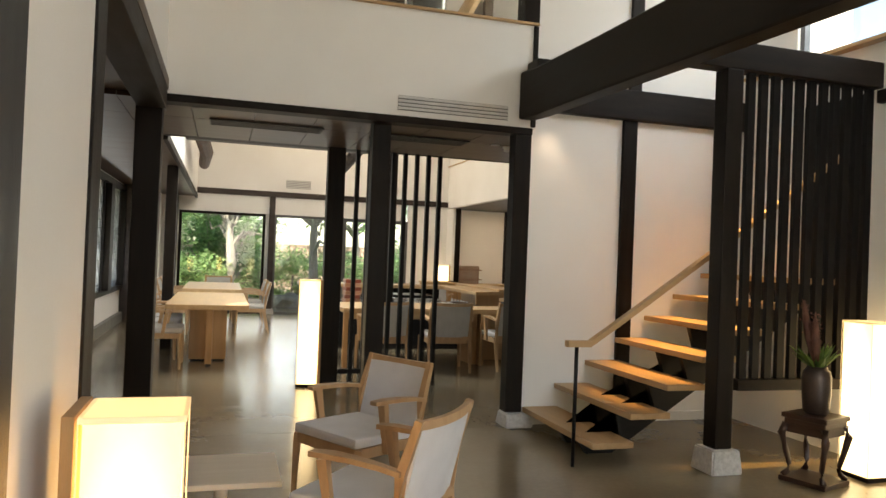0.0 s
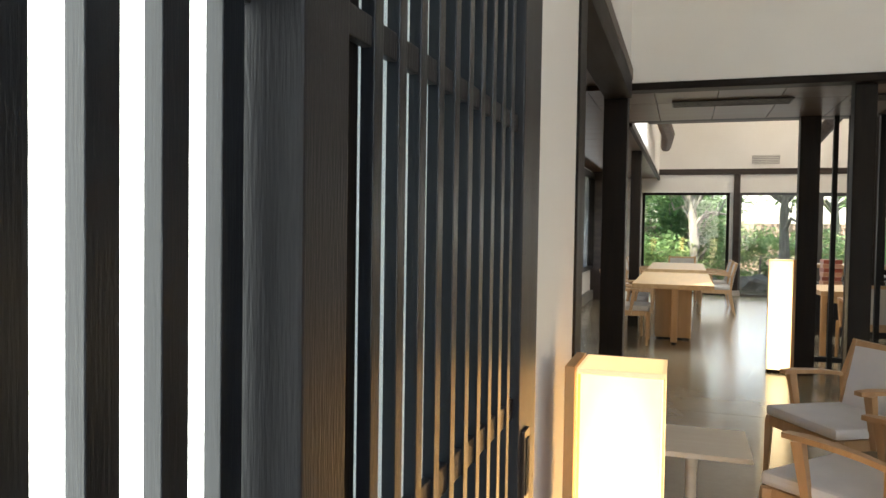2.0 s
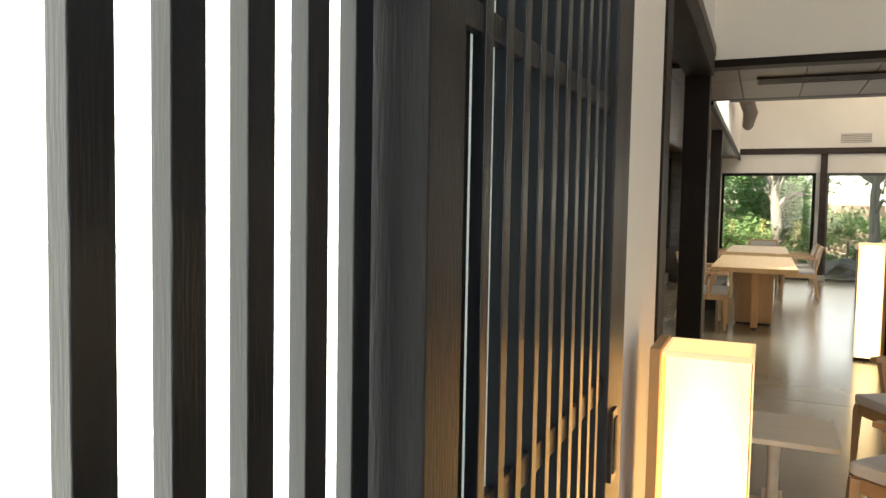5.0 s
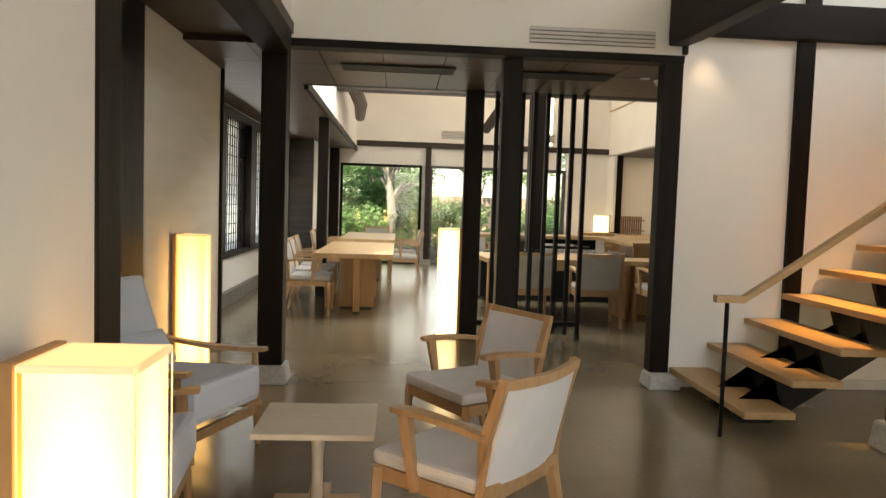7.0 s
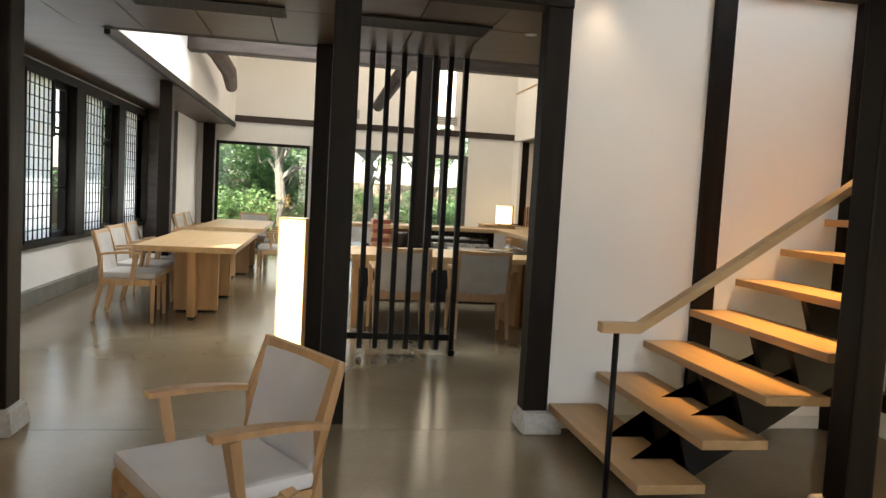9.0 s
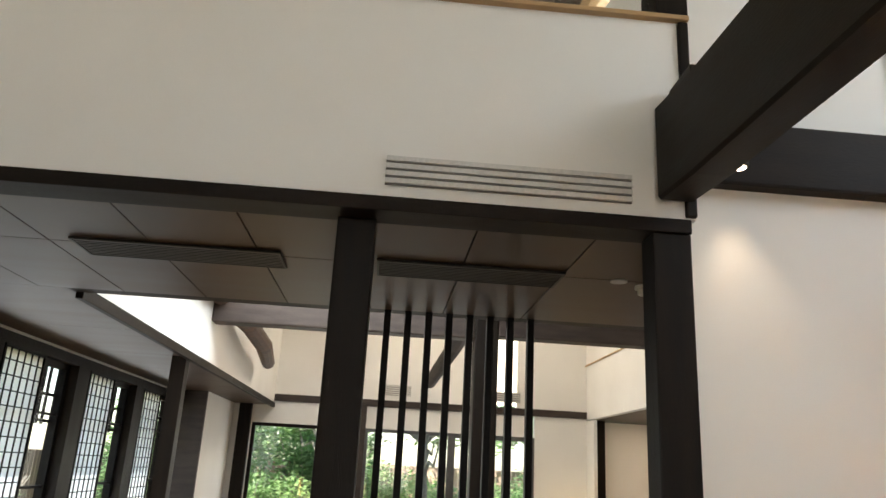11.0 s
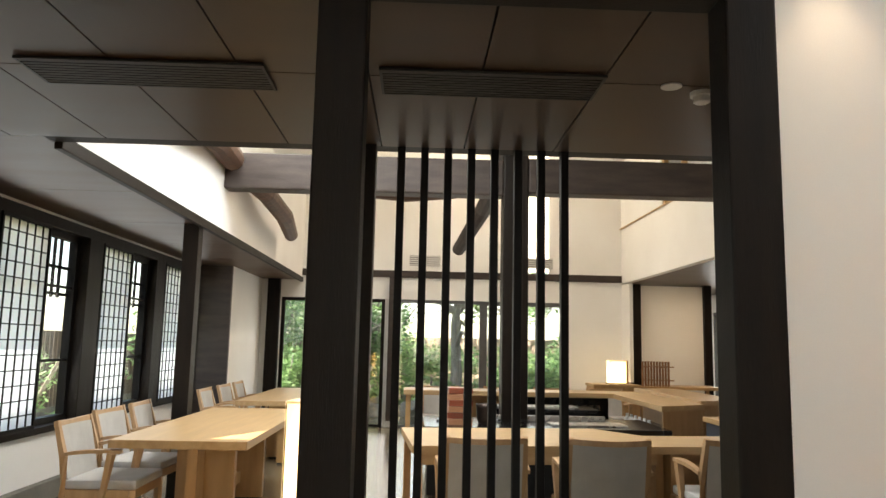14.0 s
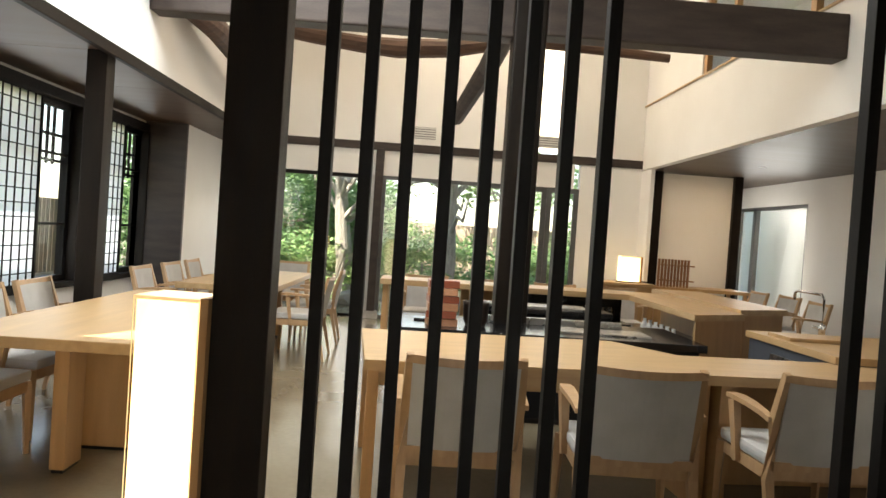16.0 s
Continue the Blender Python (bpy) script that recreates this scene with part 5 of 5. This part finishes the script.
for k in range(9):
    o = tagged(new("wine_glass", wine), "clear stemmed wine glass on the dark shelf", "glass", "wine glasses")
    o.location = (3.55 + 0.095 * k, 13.72 + cups.uniform(0, 0.06), 0.58)
cup = mesh_of("sake_flask", lathe(bmesh.new(), [(0.035, 0), (0.045, 0.04), (0.04, 0.09), (0.018, 0.12), (0.02, 0.15)], 14), CERAMIC)
for k in range(6):
    o = tagged(new("sake_flask", cup), "small white ceramic flask on the dark shelf", "flask", "ceramic flasks")
    o.location = (4.56, 13.3 - 0.17 * k, 0.55)
BC = "pale timber dining armchair behind the bar counter"
for x, y, tn in ((2.3, 14.75, 180), (3.2, 14.8, 178), (3.95, 14.75, 182), (4.75, 14.9, 176), (6.95, 16.45, 90), (7.05, 15.75, 92), (6.90, 14.75, 88)):
    chair_at(x, y, tn, BC, "chairs behind the bar counter", dining_chair)

# sink unit
su = thing("sink_unit", 4.85, 10.35, 0, 0, "oak-topped sink unit with slate-blue fronts", "sink")
part("cabinet", boxes((0.02, 1.2, 0.02, 1.24, 0, 0.77)), SLATEBLUE, su)
part("worktop", boxes((0, 1.25, 0, 1.28, 0.77, 0.82), bevel=0.005), OAK, su)
part("splashback", boxes((1.22, 1.25, 0, 1.28, 0.82, 0.95)), OAK, su)
part("vent_front", boxes((0.0, 0.02, 0.25, 0.85, 0.45, 0.70)), STEEL, su)
fa = thing("faucet", 5.36, 11.42, 0.82, 200, "tall square-bent chrome kitchen faucet", "faucet")
part("spout", tube(bmesh.new(), [(0, 0, 0.0), (0, 0, 0.30), (0, -0.03, 0.335), (0, -0.25, 0.345), (0, -0.28, 0.33), (0, -0.285, 0.27)], 0.012, 10), CHROME, fa, smooth=True)
part("body", lathe(bmesh.new(), [(0.026, 0), (0.026, 0.09), (0.02, 0.10)], 16), CHROME, fa, smooth=True)
part("lever", tube(bmesh.new(), [(0.02, 0, 0.07), (0.10, 0.0, 0.085)], 0.008, 8), CHROME, fa, smooth=True)
solid("cutting_board", boxes((4.90, 5.36, 11.02, 11.36, 0.8205, 0.848), bevel=0.004), OAKX, "thick pale wooden cutting board on the sink unit", "board")

# lamp, reed box and shelf at the back
sh = thing("side_shelf", 4.95, 16.6, 0, 0, "low pale oak side cabinet by the wall", "cabinet")
part("body", boxes((0, 0.78, 0, 0.55, 0, 0.84)), OAKZ, sh)
part("top", boxes((-0.02, 0.80, -0.02, 0.57, 0.84, 0.88), bevel=0.004), OAKX, sh)
tl = paper_lamp(5.40, 16.85, 0.30, 0.2, 0.40, 1, "small glowing paper table lamp by the wall", WARMWHITE, 0, 0.88, 0.02)
tl.name = "table_lamp"
rb = thing("reed_screen", 5.80, 16.7, 0, 0, "small slatted reed screen on the cabinet", "screen")
part("stand", boxes((-0.05, 0.62, -0.1, 0.16, 0, 0.86)), OAKZ, rb)
part("rail", boxes((0, 0.56, -0.01, 0.012, 0.95, 0.97), (0, 0.56, -0.01, 0.012, 1.18, 1.20)), REEDS, rb)
me = mesh_of("reed", boxes((-0.018, 0.018, 0.012, 0.024, 0.86, 1.28)), REEDS)
for k in range(10):
    s = new("reed", me)
    s.parent, s.location = rb, (0.02 + k * 0.05, 0, 0)
wt = thing("wing_table", 6.72, 17.12, 0, 0, "pale oak table in the wing", "table")
part("tabletop", boxes((-0.6, 0.55, -0.35, 0.35, 0.80, 0.85), bevel=0.005), OAKX, wt)
for sx in (-0.55, 0.5):
    for sy in (-0.3, 0.3):
        part("leg", boxes((sx - 0.025, sx + 0.025, sy - 0.025, sy + 0.025, 0, 0.80)), OAKZ, wt)
wl = thing("wall_lamp", 9.0, 18.15, 1.62, 0, "square oak-framed wall lamp seen through the glass", "lamp")
part("shade", boxes((-0.02, 0.05, -0.11, 0.11, -0.02, 0.20)), BULB, wl, "glowing paper")
part("frame", boxes((-0.04, 0.0, -0.16, -0.11, -0.06, 0.25), (-0.04, 0.0, 0.11, 0.16, -0.06, 0.25), (-0.04, 0.0, -0.11, 0.11, 0.20, 0.25), (-0.04, 0.0, -0.11, 0.11, -0.06, -0.02)), OAKZ, wl)
setting("wall_porch", boxes((9.05, 9.2, 15.0, 22.0, 0, 3.2)), PLASTER, "pale wall of the porch outside", "wall")
setting("floor_porch", boxes((9.0, 12, 14.0, 22.0, -0.2, -0.005), (8.45, 9.0, 14.0, 22.0, -0.21, -0.004)), CURB, "grey porch floor", "floor")

# upper gallery windows on the right of the hall
UG = setting("window_gallery", boxes((HR + 0.02, HR + 0.09, 10.0, 10.1, 3.722, 5.2), (HR + 0.02, HR + 0.09, 15.2, 15.3, 3.722, 5.2), (HR + 0.02, HR + 0.09, 14.4, 14.48, 3.722, 5.2), (HR + 0.02, HR + 0.09, 12.6, 12.7, 3.722, 5.2), (HR + 0.02, HR + 0.09, 10.1, 15.2, 5.12, 5.2)), OAKZ, "timber framed gallery window", "window")
part("pane", boxes((HR + 0.05, HR + 0.058, 10.1, 15.2, 3.73, 5.12)), GLASS, UG, "clear glass").visible_shadow = False
setting("wall_gallery", boxes((8.6, 8.7, 8.4, 20.4, 2.76, 6), (5.84, 8.7, 20.3, 20.4, 2.76, 6), (5.84, 8.7, 8.38, 8.5, 2.76, 6)), PLASTER, "white gallery wall", "wall")
setting("ceiling_gallery", boxes((5.84, 8.7, 8.4, 20.4, 5.9, 6.0)), PLASTER, "white gallery ceiling", "ceiling")


# ---- timbers in the hall's roof ----
def log(name, pts, radii, mat, label, sides=12):
    return setting(name, tube(bmesh.new(), pts, radii, sides), mat, label, "beam")


setting("beam_tie", boxes((HL, 2.84, 11.98, 12.22, 3.12, 3.52), (3.12, HR - 0.002, 11.98, 12.22, 3.16, 3.55), bevel=0.02), TIEWOOD, "great squared tie beam across the hall", "beam")
setting("post_hall", boxes((2.84, 3.12, 11.97, 12.23, 0, 6.4), bevel=0.02), DARKWOOD, "dark squared timber post in the middle of the hall", "post")
log("log_back", [(-0.1, 16.0, 4.14), (0.5, 16.0, 4.04), (1.2, 16.0, 3.97), (1.7, 16.0, 3.95), (2.45, 16.0, 4.01), (3.4, 16.0, 4.20), (4.12, 16.0, 4.17), (5.5, 16.0, 4.10)], [0.12, 0.11, 0.12, 0.14, 0.13, 0.10, 0.085, 0.06], LOGWOOD, "curved reddish-brown log across the back of the hall")
log("log_brace", [(3.0, 12.3, 3.95), (3.0, 13.6, 3.75), (2.85, 14.6, 3.45), (2.55, 15.6, 2.98)], [0.14, 0.13, 0.12, 0.10], TIEWOOD, "curved dark log running to the back wall")
log("log_side", [(HL, 12.3, 3.42), (0.0, 13.2, 3.32), (0.06, 14.2, 3.2), (0.0, 15.1, 3.08)], [0.10, 0.12, 0.12, 0.10], LOGWOOD, "curved log along the white wall")
log("log_side", [(-0.16, 9.3, 3.30), (-0.10, 9.9, 3.33), (-0.07, 10.5, 3.38), (-0.08, 11.2, 3.45), (-0.12, 11.97, 3.44)], [0.10, 0.13, 0.14, 0.14, 0.13], LOGWOOD, "curved log along the white wall under the ceiling")
log("log_high", [(-0.1, 7.4, 4.45), (0.5, 7.4, 4.72), (1.06, 7.4, 4.91), (1.78, 7.4, 5.13), (2.5, 7.4, 5.44), (3.3, 7.4, 5.76), (4.4, 7.4, 5.6)], [0.2, 0.21, 0.205, 0.2, 0.18, 0.17, 0.15], ROOFWOOD, "great curved log under the gallery roof", 16)
setting("post_high", boxes((1.77, 2.01, 7.16, 7.36, 2.86, 6.0), bevel=0.015), ROOFWOOD, "old brown roof post", "post")
setting("post_high", boxes((2.68, 2.82, 7.18, 7.3, 2.86, 6.5), bevel=0.012), ROOFWOOD, "slim brown roof post", "post")
log("log_low", [(2.2, 7.6, 4.38), (2.8, 7.6, 4.68), (3.4, 7.6, 5.0), (4.4, 7.6, 5.3)], [0.10, 0.105, 0.10, 0.10], ROOFWOOD, "sloping log under the gallery roof")
log("log_strut", [(2.55, 7.25, 3.7), (2.95, 7.25, 4.45), (3.4, 7.25, 5.3)], [0.085, 0.085, 0.08], TREADWOOD, "pale reddish sloping strut")
setting("post_high", boxes((3.04, 3.14, 7.75, 7.85, 2.86, 5.2), bevel=0.01), ROOFWOOD, "short brown roof post", "post")


# ---- garden ----
setting("ground", boxes((-1500, 1500, -1500, -3.4, -0.6, -0.06), (-1500, -1.63, -3.4, 17.75, -0.6, -0.06), (8.7, 1500, -3.4, 14.0, -0.6, -0.06), (-1500, 1500, 22.0, 1500, -0.6, -0.06), (-1500, 9.0, 20.4, 22.0, -0.6, -0.06), (-1500, 7.3, 17.75, 20.4, -0.6, -0.06), (12, 1500, 14, 22, -0.6, -0.06)), GROUND, "bare garden ground reaching far off", "ground")
setting("garden_path", boxes((-2.5, 6.5, 17.8, 18.9, -0.06, -0.02)), GRAVEL, "pale gravel strip outside the panes", "path")


def leaf_mass(name, centre, radius, count, size, mat, seed, label, category):
    r = random.Random(seed)
    bm = bmesh.new()
    lobes = [(Vector((r.gauss(0, 0.5) * radius[0], r.gauss(0, 0.5) * radius[1], r.gauss(0, 0.45) * radius[2])), r.uniform(0.3, 0.6)) for k in range(12)]
    for k in range(count):
        c, s = lobes[r.randrange(12)]
        d = Vector((r.gauss(0, 1), r.gauss(0, 1), r.gauss(0, 1))).normalized() * (r.random() ** 0.4) * s
        p = Vector(centre) + c + Vector((d.x * radius[0], d.y * radius[1], d.z * radius[2]))
        if p.z < 0:
            p.z = -p.z * 0.3
        a = Vector((r.uniform(-1, 1), r.uniform(-1, 1), r.uniform(-0.6, 0.4))).normalized() * size * r.uniform(0.6, 1.3)
        b = a.cross(Vector((r.uniform(-1, 1), r.uniform(-1, 1), 1)).normalized()) * 0.45
        bm.faces.new([bm.verts.new(q) for q in (p - a, p + b, p + a, p - b)])
    return bm


def shrub(x, y, w, h, count, size, mat, seed, label):
    t = thing("shrub", x, y, -0.06, 0, label, "shrub", "garden shrubs")
    bm = bmesh.new()
    r = random.Random(seed + 50)
    for k in range(6):
        a = r.uniform(0, 6.28)
        tube(bm, [(0, 0, 0), (math.cos(a) * w * 0.2, math.sin(a) * w * 0.2, h * 0.4), (math.cos(a) * w * 0.4, math.sin(a) * w * 0.4, h * 0.8)], [0.03, 0.02, 0.008], 6)
    part("stems", bm, BARK, t)
    tagged(part("foliage", leaf_mass("foliage", (0, 0, h * 0.55), (w * 0.55, w * 0.45, h * 0.5), count, size, mat, seed, "", ""), mat, t, "many small leaves"), kind="stuff")


def tree(x, y, h, spread, count, size, mat, seed, label, lean=0.0):
    t = thing("tree", x, y, -0.06, 0, label, "tree", "garden trees")
    r = random.Random(seed)
    bm = bmesh.new()
    tube(bm, [(0, 0, 0), (0.05 + lean * 0.2, 0.02, h * 0.2), (-0.04 + lean * 0.5, 0, h * 0.45), (lean, 0, h * 0.8)], [0.17, 0.13, 0.10, 0.04], 10)
    for k in range(9):
        a, z = r.uniform(0, 6.28), h * r.uniform(0.3, 0.7)
        q = spread * r.uniform(0.5, 1.0)
        x0 = lean * z / h
        tube(bm, [(x0, 0, z), (x0 + math.cos(a) * q * 0.4, math.sin(a) * q * 0.4, z + h * 0.08), (x0 + math.cos(a) * q * 0.7, math.sin(a) * q * 0.7, z + h * 0.06), (x0 + math.cos(a) * q, math.sin(a) * q, z + h * 0.17)], [0.06, 0.04, 0.03, 0.008], 7)
    part("trunk", bm, BARK, t, "grey bark with limbs")
    tagged(part("crown", leaf_mass("crown", (lean, 0, h * 0.72), (spread, spread * 0.8, h * 0.28), count, size, mat, seed, "", ""), mat, t, "uneven leafy crown"), kind="stuff")


shrub(-0.9, 20.2, 1.5, 1.6, 2600, 0.07, GREENLEAF, 1, "dense green garden shrub")
shrub(0.3, 20.8, 1.7, 1.3, 2600, 0.07, LIGHTLEAF, 2, "light green garden shrub")
shrub(0.2, 22.5, 2.6, 2.8, 4200, 0.09, DARKLEAF, 3, "tall dark evergreen shrub")
shrub(-1.8, 22.0, 2.6, 3.2, 4200, 0.09, GREENLEAF, 4, "tall green evergreen shrub")
shrub(2.3, 21.2, 1.4, 1.1, 2200, 0.06, LIGHTLEAF, 5, "light green garden shrub")
shrub(3.6, 20.6, 1.5, 0.8, 2200, 0.06, GREENLEAF, 6, "low rounded green shrub")
shrub(5.0, 21.2, 1.8, 1.3, 2400, 0.07, LIGHTLEAF, 7, "light green garden shrub")
shrub(4.2, 23.0, 2.2, 1.7, 2600, 0.08, GREENLEAF, 8, "green garden shrub by the fence")
shrub(1.6, 23.8, 2.6, 2.0, 3000, 0.08, LIGHTLEAF, 9, "light green garden shrub by the fence")
shrub(6.4, 22.6, 2.2, 2.4, 2600, 0.08, DARKLEAF, 10, "dark evergreen garden shrub")
tree(2.75, 20.6, 4.4, 1.6, 2600, 0.07, LIGHTLEAF, 11, "slender grey-barked garden tree", 0.15)
tree(0.62, 20.4, 5.2, 1.0, 1200, 0.065, GREENLEAF, 15, "slim pale-barked garden tree near the panes", -0.1)
tree(0.6, 21.8, 5.0, 1.9, 4200, 0.08, GREENLEAF, 12, "leafy green garden tree", -0.2)
tree(-1.9, 20.4, 5.0, 1.8, 4200, 0.08, DARKLEAF, 13, "dark leafy garden tree")
tree(4.6, 24.2, 5.5, 2.2, 3600, 0.10, GREENLEAF, 14, "tall leafy garden tree")
for k, (x, y, w, h) in enumerate(((-2.6, 24.0, 3.0, 4.2), (-0.9, 24.6, 3.0, 4.6), (0.4, 24.4, 2.4, 3.2), (-3.4, 21.2, 2.4, 3.6), (7.2, 24.6, 2.8, 3.2))):
    shrub(x, y, w, h, 5200, 0.085, (GREENLEAF, LIGHTLEAF, GREENLEAF, DARKLEAF, GREENLEAF)[k], 60 + k, "tall dense evergreen hedge shrub by the fence")
for k, (x, y, w) in enumerate(((1.1, 19.6, 0.35), (2.1, 19.9, 0.45), (3.2, 19.7, 0.3), (4.2, 20.0, 0.4), (-0.1, 19.5, 0.3))):
    bm = bmesh.new()
    bmesh.ops.create_icosphere(bm, subdivisions=3, radius=w, matrix=Matrix.Diagonal((1.2, 0.9, 0.7, 1)))
    for v in bm.verts:
        v.co *= 1 + 0.35 * noise.noise(v.co * 4 + Vector((k * 7, 0, 0)))
    r = solid("rock", bm, ROCK, "rough grey garden rock among the shrubs", "rock", "garden rocks")
    r.location = (x, y, 0.02)
fe = setting("fence_garden", boxes((-6, 12, 26.2, 26.3, -0.1, 0.15)), ROCK, "low stone footing of the garden fence", "fence")
me = mesh_of("board", boxes((-0.068, 0.068, 0, 0.02, 0.15, 1.7)), FENCE)
for k in range(120):
    s = new("board", me)
    s.parent, s.location = fe, (-5.6 + 0.145 * k, 26.22, 0)
# outside the side windows
for k, (y, m) in enumerate(((8.8, GREENLEAF), (10.6, LIGHTLEAF), (12.4, GREENLEAF), (14.2, LIGHTLEAF), (15.6, GREENLEAF))):
    shrub(-4.1, y, 1.6, 1.6, 2000, 0.06, m, 30 + k, "green shrub outside the side windows")
fe = setting("fence_side", boxes((-5.15, -5.05, 5.0, 24.0, -0.1, 0.15)), ROCK, "low stone footing of the side fence", "fence")
me = mesh_of("board", boxes((0, 0.02, -0.068, 0.068, 0.15, 1.6)), DARKFENCE)
for k in range(118):
    s = new("board", me)
    s.parent, s.location = fe, (-5.1, 5.1 + 0.16 * k, 0)
